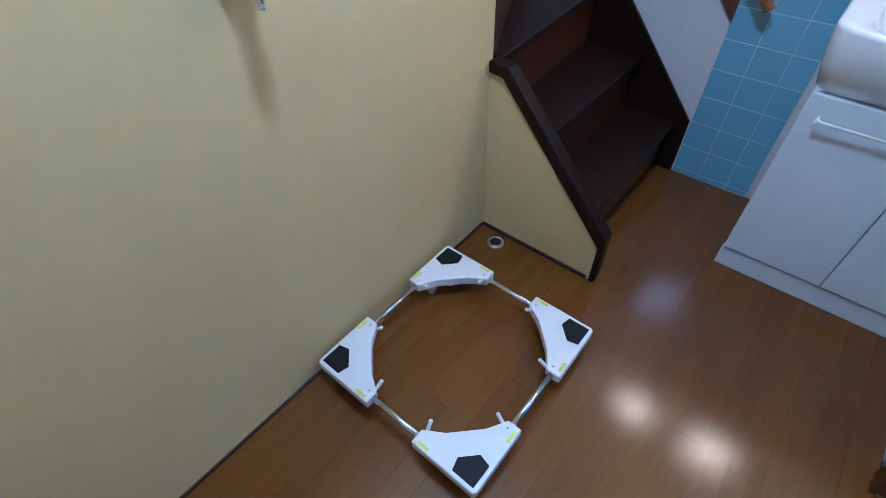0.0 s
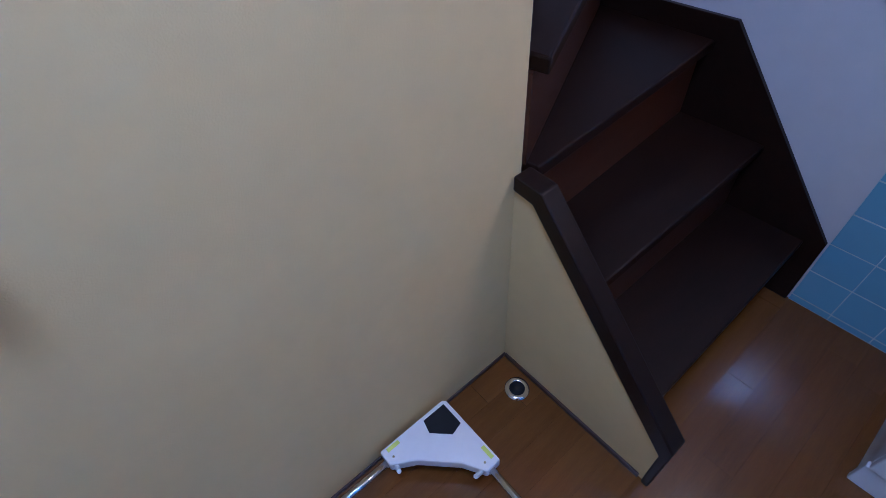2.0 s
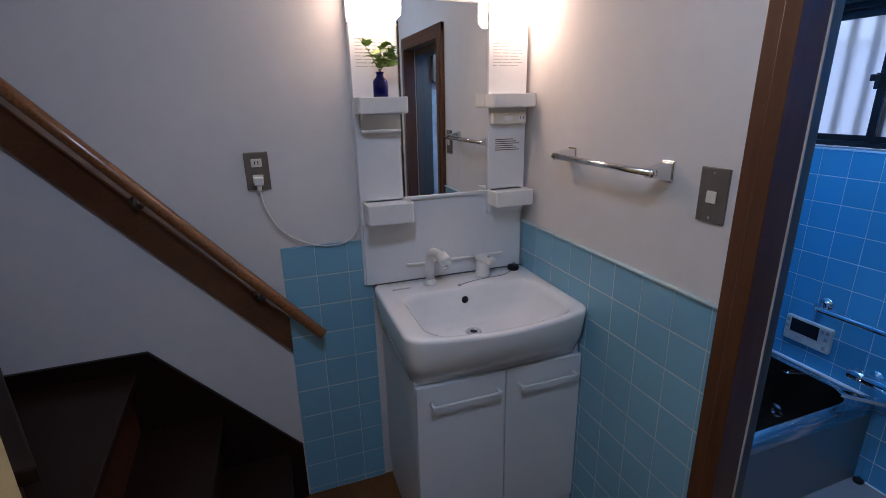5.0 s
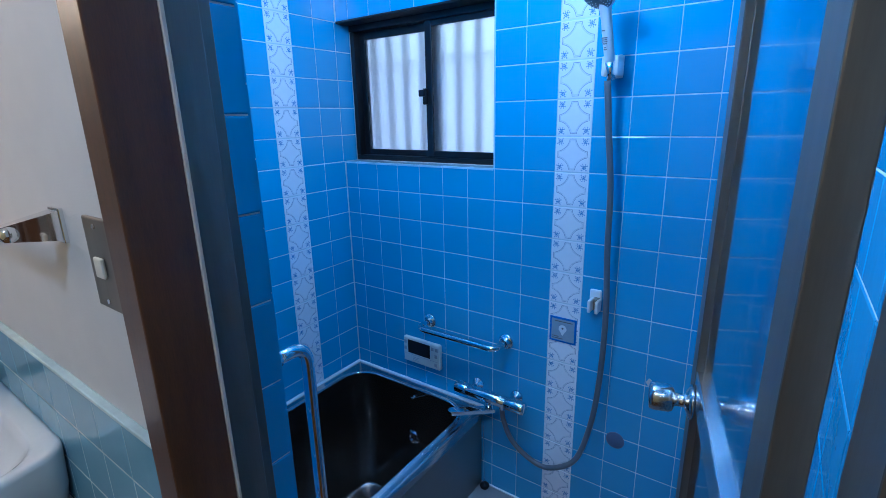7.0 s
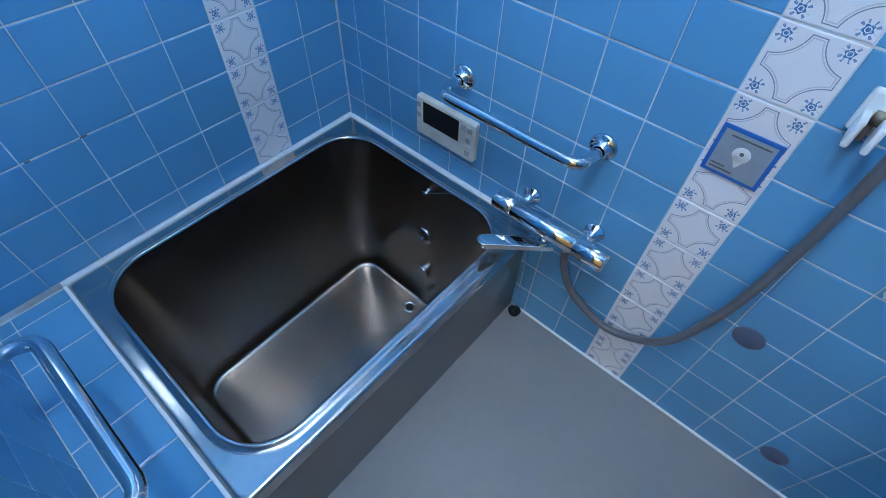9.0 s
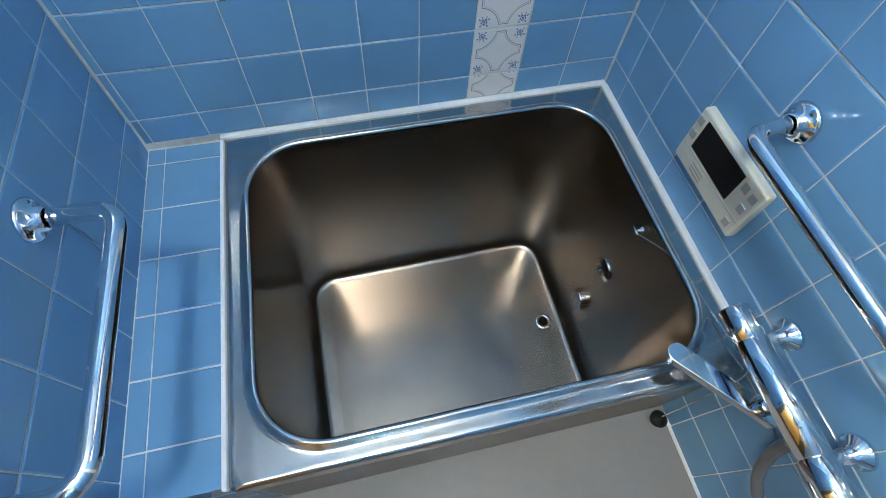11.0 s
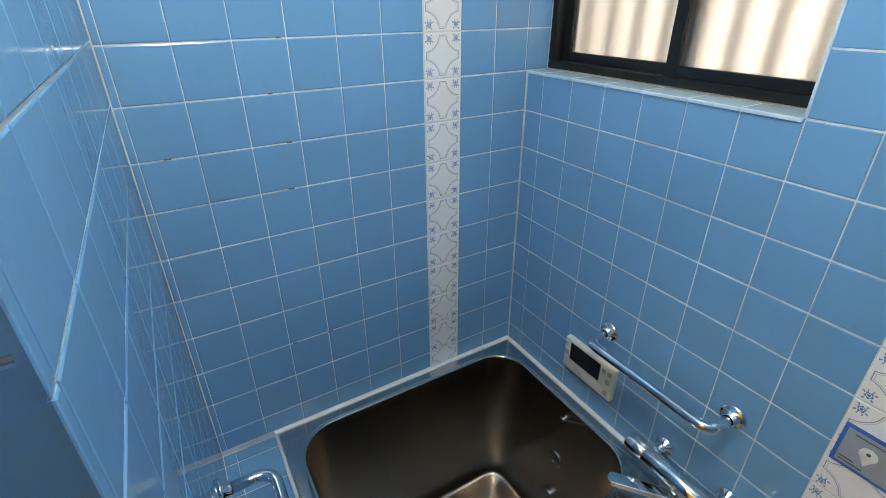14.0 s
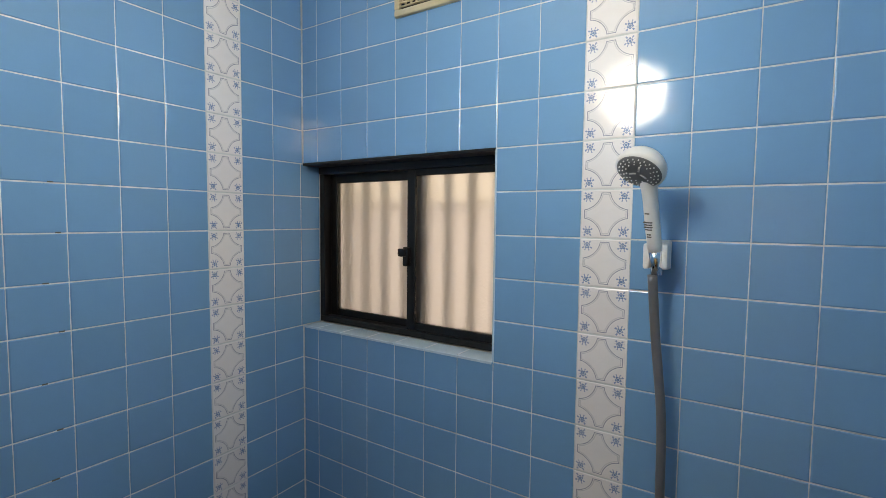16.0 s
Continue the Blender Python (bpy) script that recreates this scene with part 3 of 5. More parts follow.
part("pane", made_box((-1.815, 0.036, 2.035), (-1.325, 0.04, 2.33)), M_GLASS, window_3).visible_shadow = False

# ---------- bathroom window ----------
window_1 = thing("window_1", (0.1, -WIN_W / 2, SILL), "black aluminium sliding window with two frosted panes", "window", kind="structure")
W0, W1, Z0, Z1 = -WIN_W - 0.02, SKEW - 0.002, SILL + 0.004, SILL + WIN_H
for lo, hi in (((0.075, W0, Z0), (0.135, W1, Z0 + 0.02)), ((0.07, W0, Z1 - 0.03), (0.135, W1, Z1)), ((0.075, W1 - 0.022, Z0 + 0.02), (0.135, W1, Z1 - 0.03)), ((0.075, W0, Z0 + 0.02), (0.135, W0 + 0.022, Z1 - 0.03))):
    part("window_frame", made_box(lo, hi, 0.002), M_BLACKALU, window_1)


def sash(x0, ya, yb, za, zb, side, top):
    ob = part("sash", box(bmesh.new(), (x0, ya, za), (x0 + 0.022, ya + side, zb), 0.0015), M_BLACKALU, window_1)
    for lo, hi in (((x0, yb - side, za), (x0 + 0.022, yb, zb)), ((x0 + 0.001, ya + side, za), (x0 + 0.021, yb - side, za + 0.024)), ((x0 + 0.001, ya + side, zb - top), (x0 + 0.021, yb - side, zb))):
        part("sash_bar", made_box(lo, hi, 0.0015), M_BLACKALU, ob)
    pane = part("pane", made_box((x0 + 0.009, ya + side, za + 0.024), (x0 + 0.013, yb - side, zb - top)), M_GLASS, ob)
    pane.visible_shadow = False
    return ob


sash(0.108, -0.405, W1 - 0.022, Z0 + 0.02, Z1 - 0.03, 0.028, 0.03)
sash(0.082, W0 + 0.02, -0.372, Z0 + 0.02, Z1 - 0.03, 0.03, 0.02)
part("sticker", made_box((0.0805, -0.60, Z1 - 0.0255), (0.0818, -0.54, Z1 - 0.0125)), M_GREYLABEL, window_1, "small grey maker's plate")
bm = made_box((0.066, -0.385, 1.50), (0.083, -0.366, 1.56), 0.004)
box(bm, (0.058, -0.38, 1.53), (0.07, -0.352, 1.555), 0.004)
part("latch", bm, M_BLACKALU, window_1, "black crescent latch")

# window reveals and slats outside
bm = made_box((-0.0005, -WIN_W - 0.0025, SILL), (0.075, -WIN_W + 0.003, Z1), 0.001)
solid("trim_reveal", bm, M_SILLSHEEN, "blue tiled window reveal, window light in its pale colour", "trim", "structure")
bm = made_box((-0.0005, -WIN_W, Z1 - 0.006), (0.075, SKEW - 0.002, Z1 + 0.002), 0.001)
solid("trim_head", bm, M_BLACKALU, "dark window head lining", "trim", "structure")
window_sill = solid("window_sill", made_box((0.006, -WIN_W, SILL - 0.012), (0.085, SKEW - 0.001, SILL + 0.0005)), M_GROUT, "blue tiled window sill, window light in its pale colour", "sill", "structure")
screen = thing("fence", (0.30, -0.36, 0.7), "beige corrugated screen and dark slats outside the window", "fence", kind="structure")
bm = bmesh.new()
prof = [(0.33 + 0.012 * math.sin(k * 2 * math.pi / 10), 0.45 - k * 0.0085) for k in range(190)]
lo = [bm.verts.new((x, y, 0.6)) for x, y in prof]
hi = [bm.verts.new((x, y, 1.705)) for x, y in prof]
for k in range(len(prof) - 1):
    bm.faces.new((lo[k], lo[k + 1], hi[k + 1], hi[k])).smooth = True
part("sheet", bm, M_SCREEN, screen, "beige corrugated sheet")
for i in range(12):
    y = 0.20 - i * 0.0905
    part("slat", made_box((0.215, y - 0.011, 0.7), (0.235, y + 0.011, 2.2), 0.004), M_FENCE, screen, "dark upright slat")
bm = bmesh.new()
lo = [bm.verts.new((x + 0.03, y, 1.70)) for x, y in prof]
hi = [bm.verts.new((x + 0.03, y, 2.5)) for x, y in prof]
for k in range(len(prof) - 1):
    bm.faces.new((lo[k], lo[k + 1], hi[k + 1], hi[k])).smooth = True
part("upper_sheet", bm, M_SCREEN_UP, screen, "paler corrugated sheet above")
part("rail", made_box((0.335, -1.2, 1.695), (0.345, 0.4, 1.705), 0.003), M_FENCE, screen)

# ---------- stairs ----------
RISE = 0.223
stairs = thing("stairs", (-2.6, -0.4, 0), "steep dark-stained wooden winder stairs", "stairs", kind="structure")
PIV = (-2.60, YP + 0.055)
TREADS = [
    [(-2.212, 0.0), (-2.212, YP + 0.045), (-2.46, YP + 0.045), (-2.46, 0.0)],
    [(-2.415, 0.0), (-2.415, YP + 0.045), (-2.68, YP + 0.045), (-2.68, 0.0)],
    [(-2.64, 0.0), PIV, (-2.66, YP + 0.045), (-3.03, 0.0)],
    [(-2.985, 0.0), PIV, (-2.66, YP + 0.045), (-2.76, YP), (XE, -0.70), (XE, 0.0)],
    [(XE, -0.66), (-2.78, YP - 0.02), (-2.78, YP - 0.35), (XE, YP - 0.35)],
]
for i, tr in enumerate(TREADS):
    z = RISE * (i + 1)
    part("tread", prism(bmesh.new(), [(x, y, z - 0.032) for x, y in tr], (0, 0, 0.032), 0.005), M_STAIR, stairs, "dark stained tread")
    (xa, ya), (xb, yb) = tr[0], tr[1]
    d = Vector((xb - xa, yb - ya, 0)).normalized()
    back = Vector((d.y, -d.x, 0)) * 0.028
    if back.x > 0:
        back = -back
    a, b = Vector((xa, ya, 0)) + back, Vector((xb, yb, 0)) + back
    z0 = RISE * i if i else -0.004
    part("riser", prism(bmesh.new(), [(a.x, a.y, z0), (b.x, b.y, z0), (b.x, b.y, z - 0.032), (a.x, a.y, z - 0.032)], back * 0.5), M_RISER, stairs, "reddish brown riser")
bm = prism(bmesh.new(), [(-2.163, 0, -0.004), (-2.163, 0, 0.242), (-2.6, 0, 0.73), (-2.98, 0, 0.728), (-2.98, 0, 0.95), (XE, 0, 0.95), (XE, 0, -0.004)], (0, -0.014, 0), 0.001)
part("wall_string", bm, M_STAIR, stairs, "dark wall string along the white wall")
bm = prism(bmesh.new(), [(XL - 0.02, YP, 0), (-2.142, YP, 0), (-2.142, YP, 0.165), (-2.556, YP, 0.635), (XL - 0.02, YP, 0.64)], (0, 0.04, 0))
stair_panel = part("side_panel", bm, M_YELLOW, stairs, "cream papered side panel")
bm = prism(bmesh.new(), [(XL + 0.002, YP - 0.008, 0.64), (-2.559, YP - 0.008, 0.634), (-2.145, YP - 0.008, 0.166), (-2.145, YP - 0.008, 0.0), (-2.126, YP - 0.008, 0.0), (-2.124, YP - 0.008, 0.214), (-2.144, YP - 0.008, 0.236), (-2.540, YP - 0.008, 0.672), (XL + 0.002, YP - 0.008, 0.676)], (0, 0.048, 0), 0.004)
part("cap", bm, M_STAIR, stairs, "dark stained capping board")

# handrail on the white wall
handrail = thing("handrail", (-2.5, -0.02, 1.2), "round brown wooden handrail on a backing board", "handrail")
bm = prism(bmesh.new(), [(-2.155, 0, 0.640), (-2.155, 0, 0.772), (XE + 0.05, 0, 0.772 + 1.13 * (3.40 - 2.155)), (XE + 0.05, 0, 0.640 + 1.13 * (3.40 - 2.155))], (0, -0.016, 0), 0.003)
part("backing_board", bm, M_BOARD, handrail)
d = Vector((-1, 0, 1.156)).normalized()
p = Vector((-2.052, -0.062, 0.715))
bm = tube(bmesh.new(), [p + d * s for s in (0, 0.003, 0.006, 0.012, 0.3, 0.8, 1.9)], 0.0185, 18)
part("rail", bm, M_RAIL, handrail, "smooth round rail")
for s in (0.27, 0.725, 1.2):
    q = p + d * s
    bm = lathe(bmesh.new(), [(0, 0), (0.022, 0), (0.022, 0.006), (0.008, 0.012), (0.007, 0.035)], (q.x - 0.01, -0.016, q.z - 0.045), (0, -1, 0), 20)
    tube(bm, [(q.x - 0.01, -0.048, q.z - 0.045), (q.x - 0.005, -0.06, q.z - 0.035), (q.x, -0.062, q.z - 0.012)], 0.006, 10)
    part("bracket", bm, M_PLATE, handrail, "small metal bracket")

# ---------- washing machine stand ----------
stand = thing("washing_machine_stand", (-2.3, -1.345, 0), "white plastic washing machine stand with steel rods on the floor", "stand")
SX0, SX1, SY0, SY1, SZ = -2.588, -2.012, -1.648, -1.047, 0.098


def stand_corner(cx, cy, sx, sy):
    """One corner plate: sx and sy point to the stand's middle."""
    def P(u, v, z):
        return (cx + sx * u, cy + sy * v, z)
    outline = [(0, 0.008), (0.008, 0), (0.205, 0), (0.205, 0.042), (0.15, 0.075), (0.075, 0.15), (0.042, 0.205), (0, 0.205)]
    plate = part("corner_plate", prism(bmesh.new(), [P(u, v, SZ - 0.036) for u, v in outline], (0, 0, 0.036), 0.004), M_PLASTIC, stand, "white moulded corner plate")
    pad = [(0.012, 0.012), (0.078, 0.012), (0.086, 0.045), (0.045, 0.086), (0.012, 0.078)]
    part("rubber_pad", prism(bmesh.new(), [P(u, v, SZ - 0.002) for u, v in pad], (0, 0, 0.0055), 0.001), M_BLACK, plate, "black rubber pad")
    for u0, v0, u1, v1 in ((0.155, 0.006, 0.19, 0.016), (0.006, 0.155, 0.016, 0.19)):
        a, b = P(u0, v0, SZ - 0.001), P(u1, v1, SZ + 0.0006)
        lo = tuple(min(p, q) for p, q in zip(a, b))
        hi = tuple(max(p, q) for p, q in zip(a, b))
        part("label", made_box(lo, hi), M_LIME, plate, "small lime green label")
    for u, v, du, dv in ((0.19, 0.036, 0.006, 0.03), (0.036, 0.19, 0.03, 0.006)):
        bm = tube(bmesh.new(), [P(u, v, SZ - 0.012), P(u + du * 0.6, v + dv * 0.6, SZ - 0.008), P(u + du, v + dv, SZ + 0.004), P(u + du * 1.2, v + dv * 1.2, SZ + 0.012)], 0.0055, 10)
        part("clamp_lever", bm, M_PLASTIC, plate, "small white clamp lever")
        bm = cyl(bmesh.new(), P(u - 0.004, v - 0.004, SZ - 0.001), P(u - 0.004, v - 0.004, SZ + 0.001), 0.003, seg=12)
        part("screw", bm, M_CHROME, plate)
    bm = lathe(bmesh.new(), [(0, 0.0), (0.026, 0.0), (0.026, 0.012), (0.014, 0.016), (0.012, 0.062), (0, 0.062)], P(0.06, 0.06, 0), (0, 0, 1), 20)
    part("foot", bm, M_PLASTIC, plate, "white screw foot")
    bm = bmesh.new()
    for k in range(8):
        a = 2 * math.pi * k / 8
        q = Vector(P(0.14, 0.04, 0.03)) if (sx * sy > 0) else Vector(P(0.04, 0.14, 0.03))
        cyl(bm, q + Vector((0.016 * math.cos(a), 0.016 * math.sin(a), 0)), q + Vector((0.016 * math.cos(a), 0.016 * math.sin(a), 0.028)), 0.008, seg=10)
    cyl(bm, q + Vector((0, 0, 0.004)), q + Vector((0, 0, 0.034)), 0.018, seg=16)
    cyl(bm, q + Vector((0, 0, -0.03)), q + Vector((0, 0, 0.004)), 0.012, seg=16)
    part("knob", bm, M_PLASTIC, plate, "white star knob")


for cx, cy, sx, sy in ((SX0, SY0, 1, 1), (SX1, SY0, -1, 1), (SX1, SY1, -1, -1), (SX0, SY1, 1, -1)):
    stand_corner(cx, cy, sx, sy)
for x in (SX0 + 0.028, SX1 - 0.028):
    part("rod", cyl(bmesh.new(), (x, SY0 + 0.15, SZ - 0.018), (x, SY1 - 0.15, SZ - 0.018), 0.0095, seg=20), M_STEELBAR, stand, "steel tube")
for y in (SY0 + 0.028, SY1 - 0.028):
    part("rod", cyl(bmesh.new(), (SX0 + 0.15, y, SZ - 0.018), (SX1 - 0.15, y, SZ - 0.018), 0.0095, seg=20), M_STEELBAR, stand, "steel tube")

floor_drain = thing("floor_drain", (-2.511, -0.85, 0), "round steel washing machine drain in the floor", "drain")
bm = lathe(bmesh.new(), [(0.021, -0.05), (0.021, 0.004), (0.024, 0.006), (0.034, 0.004), (0.036, -0.003)], (-2.511, -0.85, 0), (0, 0, 1))
part("ring", bm, M_CHROME, floor_drain)
part("hole", lathe(bmesh.new(), [(0, 0.0), (0.0205, 0.0), (0.0205, 0.0018), (0, 0.002)], (-2.511, -0.85, 0), (0, 0, 1)), M_BLACK, floor_drain, "dark drain hole")

# washing machine tap
tap = thing("washing_machine_tap", (XL, -1.51, 1.09), "chrome washing machine tap on the cream wall", "tap")
TZ, TY, TS = 1.101, -1.516, 0.78


def tap_part(name, bm, material, label=""):
    bm.transform(Matrix.Translation((XL, TY, TZ)) @ Matrix.Scale(TS, 4) @ Matrix.Translation((-XL, -TY, -TZ)))
    return part(name, bm, material, tap, label)


tap_part("rosette", lathe(bmesh.new(), [(0, 0), (0.049, 0.0), (0.049, 0.005), (0.042, 0.030), (0.040, 0.0325), (0.017, 0.0335), (0, 0.0335)], (XL, TY, TZ), (1, 0, 0)), M_CHROME)
bm = lathe(bmesh.new(), [(0.017, 0.031), (0.017, 0.055), (0.020, 0.056), (0.020, 0.085), (0.0195, 0.098)], (XL, TY, TZ), (1, 0, 0))
tap_part("body", bm, M_CHROME)
tap_part("cap", lathe(bmesh.new(), [(0.0195, 0.098), (0.0185, 0.101), (0, 0.1015)], (XL, TY, TZ), (1, 0, 0)), M_CHROME, "polished end cap")
tap_part("lever", tube(bmesh.new(), [(XL + 0.095, TY - 0.008, TZ - 0.005), (XL + 0.106, TY - 0.016, TZ - 0.006), (XL + 0.108, TY - 0.026, TZ - 0.007)], 0.003, 8), M_CHROME)
bm = lathe(bmesh.new(), [(0.013, 0.0), (0.013, 0.014), (0.030, 0.018), (0.031, 0.022), (0.020, 0.026), (0.011, 0.028), (0.010, 0.046), (0, 0.046)], (XL + 0.072, TY, TZ - 0.012), (0, 0, -1))
tap_part("spout", bm, M_CHROME)
tap_part("nozzle", lathe(bmesh.new(), [(0, 0), (0.0075, 0), (0.0075, 0.012), (0.006, 0.015), (0, 0.015)], (XL + 0.072, TY, TZ - 0.0575), (0, 0, -1), 16), M_PLASTIC, "white nozzle")

# ---------- washroom ceiling lamp ----------
ceiling_lamp = thing("ceiling_lamp", (-2.09, -1.42, CEIL), "round white ceiling lamp, lit", "lamp")
part("base", lathe(bmesh.new(), [(0, 0), (0.155, 0), (0.155, -0.02), (0, -0.02)], (-2.09, -1.42, CEIL - 0.001), (0, 0, 1)), M_PLASTIC, ceiling_lamp)
part("shade", lathe(bmesh.new(), [(0.145, -0.021), (0.145, -0.05), (0.12, -0.075), (0.065, -0.085), (0, -0.087)], (-2.09, -1.42, CEIL), (0, 0, 1)), M_CEILGLOW, ceiling_lamp, "lit opal shade")

# ---------- washstand ----------
VX0, VX1 = -1.858, XR - 0.004
vanity = thing("washstand", (-1.54, -0.22, 0), "white washstand cabinet with two doors and ceramic basin", "washstand")
CX0, CX1, CF = -1.828, -1.25, -0.425
part("carcass", made_box((CX0, CF, 0.085), (CX1, -0.006, 0.70), 0.002), M_LAMINATE, vanity)
part("plinth", made_box((CX0 + 0.004, CF + 0.008, 0.0), (CX1, -0.02, 0.085), 0.002), M_LAMINATE, vanity)
part("plinth_face", made_box((CX0 - 0.004, CF - 0.012, 0.0), (CX1 + 0.002, CF + 0.007, 0.082), 0.003), M_LAMINATE, vanity)
for x0, x1 in ((CX0, -1.5315), (-1.5285, CX1)):
    door = part("door", made_box((x0, CF - 0.021, 0.09), (x1, CF - 0.002, 0.672), 0.003), M_LAMINATE, vanity)
    hx0, hx1, hz, hy = x0 + 0.045, x1 - 0.032, 0.615, CF - 0.021
    bm = tube(bmesh.new(), rounded_path([(hx0, hy, hz), (hx0, hy - 0.028, hz), (hx1, hy - 0.028, hz), (hx1, hy, hz)], 0.01), 0.0045, 12)
    for x in (hx0, hx1):
        box(bm, (x - 0.006, hy - 0.033, hz - 0.006), (x + 0.006, hy - 0.022, hz + 0.006), 0.002)
    part("handle", bm, M_PLASTIC, door, "white bar handle")


def front_bow(ring, bow):
    out = []
    for p in ring:
        s = max(0, min(1, (p.x - VX0) / (VX1 - VX0)))
        k = max(0.0, min(1.0, -p.y / 0.445))
        out.append(Vector((p.x, p.y - bow * 4 * s * (1 - s) * k ** 4, p.z)))
    return out


def ring_at(x0, y0, x1, y1, r, z, bow=0.055):
    y0 = y0 - 0.028 if z > 0.66 else y0
    base = [(p, q, z) for p, q in rounded_rect(x0, y0, x1, y1, r, 6)]
    out = []
    for i, p in enumerate(base):
        q = base[(i + 1) % len(base)]
        a, b = Vector(p), Vector(q)
        n = 8 if i % 7 == 6 else 1
        out += [a.lerp(b, k / n) for k in range(n)]
    return front_bow(out, bow)


RB = 0.85
bm = bmesh.new()
rings = [
    ring_at(VX0 + 0.034, -0.385, VX1 - 0.02, -0.004, 0.03, 0.673, 0.006),
    ring_at(VX0 + 0.024, -0.408, VX1 - 0.008, -0.003, 0.04, 0.682, 0.012),
    ring_at(VX0 + 0.010, -0.432, VX1 - 0.002, -0.002, 0.045, 0.75, 0.034),
    ring_at(VX0 + 0.0005, -0.4445, VX1 - 0.0005, -0.002, 0.045, RB - 0.012),
    ring_at(VX0 + 0.003, -0.442, VX1 - 0.003, -0.003, 0.043, RB - 0.003),
    ring_at(VX0 + 0.010, -0.435, VX1 - 0.010, -0.008, 0.04, RB),
    ring_at(VX0 + 0.062, -0.420, VX1 - 0.036, -0.148, 0.055, RB - 0.001),
    ring_at(VX0 + 0.070, -0.413, VX1 - 0.043, -0.154, 0.06, RB - 0.006),
    ring_at(VX0 + 0.078, -0.404, VX1 - 0.050, -0.160, 0.06, RB - 0.025),
    ring_at(VX0 + 0.098, -0.360, VX1 - 0.075, -0.166, 0.06, RB - 0.075, 0.05),
    ring_at(VX0 + 0.12, -0.315, VX1 - 0.12, -0.175, 0.055, RB - 0.115, 0.03),
    ring_at(VX0 + 0.20, -0.275, VX1 - 0.20, -0.195, 0.03, RB - 0.128, 0.01),
]
loft(bm, rings, cap_last=True)
part("basin", bm, M_CERAMIC, vanity, "white ceramic basin with bowed front")
sd = Vector((-1.560, -0.256, RB - 0.1278))
bm = lathe(bmesh.new(), [(0.012, 0.001), (0.014, 0.003), (0.026, 0.0035), (0.029, 0.0)], sd, (0, 0, 1))
part("drain", bm, M_CHROME, vanity, "chrome basin drain")
part("drain_hole", cyl(bmesh.new(), sd, sd + Vector((0, 0, 0.0016)), 0.013, seg=20), M_BLACK, vanity)
bm = lathe(bmesh.new(), [(0, 0), (0.012, 0), (0.013, 0.003), (0, 0.0035)], (-1.555, -0.1625, RB - 0.045), (0, -1, 0.15), 20)
part("overflow", bm, M_BLACK, vanity, "dark overflow hole")
part("rim_seal", made_box((VX0 + 0.002, -0.020, RB - 0.001), (VX1 - 0.002, -0.012, RB + 0.003), 0.001), M_INK, vanity, "dark sealing strip")
part("slot", made_box((-1.80, -0.092, RB - 0.0004), (-1.735, -0.083, RB + 0.0012), 0.0005), M_PALEINK, vanity, "grey printed mark")

# basin tap with lever, chained plug
basin_tap = thing("basin_tap", (-1.655, -0.075, RB), "white swan-neck basin tap", "tap")
part("base", lathe(bmesh.new(), [(0, 0), (0.026, 0), (0.025, 0.006), (0.019, 0.012), (0.016, 0.02)], (-1.655, -0.075, RB), (0, 0, 1)), M_PLASTIC, basin_tap)
pth = rounded_path([(-1.655, -0.075, RB + 0.005), (-1.655, -0.072, RB + 0.135), (-1.635, -0.180, RB + 0.122)], 0.065, 10)
part("spout", tube(bmesh.new(), pth, 0.0165, 16), M_PLASTIC, basin_tap)
part("head", cyl(bmesh.new(), (-1.640, -0.158, RB + 0.127), (-1.633, -0.194, RB + 0.114), 0.022, 0.020, 20), M_PLASTIC, basin_tap)
part("aerator", cyl(bmesh.new(), (-1.636, -0.180, RB + 0.106), (-1.636, -0.181, RB + 0.090), 0.013, seg=18), M_CHROME, basin_tap, "chrome aerator")
mixer_lever = thing("basin_mixer_lever", (-1.44, -0.065, RB), "white basin mixer with lever top", "tap")
part("body", lathe(bmesh.new(), [(0, 0), (0.031, 0), (0.031, 0.004), (0.026, 0.012), (0.025, 0.05), (0.022, 0.056), (0, 0.058)], (-1.44, -0.065, RB), (0, 0, 1)), M_PLASTIC, mixer_lever)
bm = made_box((-0.024, -0.048, 0), (0.024, 0.026, 0.020), 0.009, 3)
bm.transform(pose(-1.44, -0.065, RB + 0.058, 8, 0, 28))
part("lever", bm, M_PLASTIC, mixer_lever)
part("mark", cyl(bmesh.new(), (-1.425, -0.085, RB + 0.0755), (-1.4252, -0.085, RB + 0.077), 0.007, seg=14), M_PALEINK, mixer_lever)
sink_plug = thing("sink_plug", (-1.30, -0.055, RB), "black rubber plug on a thin chain", "plug")
part("stopper", lathe(bmesh.new(), [(0, 0), (0.021, 0), (0.023, 0.006), (0.021, 0.017), (0.015, 0.019), (0, 0.019)], (-1.305, -0.055, RB + 0.0005), (0, 0, 1), 22), M_BLACK, sink_plug)
part("ring", tube(bmesh.new(), [(-1.305 + 0.008 * math.cos(a), -0.055, RB + 0.022 + 0.006 * math.sin(a)) for a in [2 * math.pi * k / 12 for k in range(13)]], 0.0015, 6), M_CHROME, sink_plug)
part("chain", tube(bmesh.new(), curve_points([(-1.315, -0.07, RB + 0.004), (-1.37, -0.10, RB + 0.002), (-1.42, -0.105, RB + 0.002), (-1.50, -0.115, RB + 0.002), (-1.56, -0.135, RB + 0.003)], 10), 0.0014, 6), M_STEELBAR, sink_plug)
part("chain_anchor", lathe(bmesh.new(), [(0, 0), (0.007, 0), (0.006, 0.004), (0, 0.005)], (-1.565, -0.138, RB + 0.0005), (0, 0, 1), 14), M_CHROME, sink_plug)

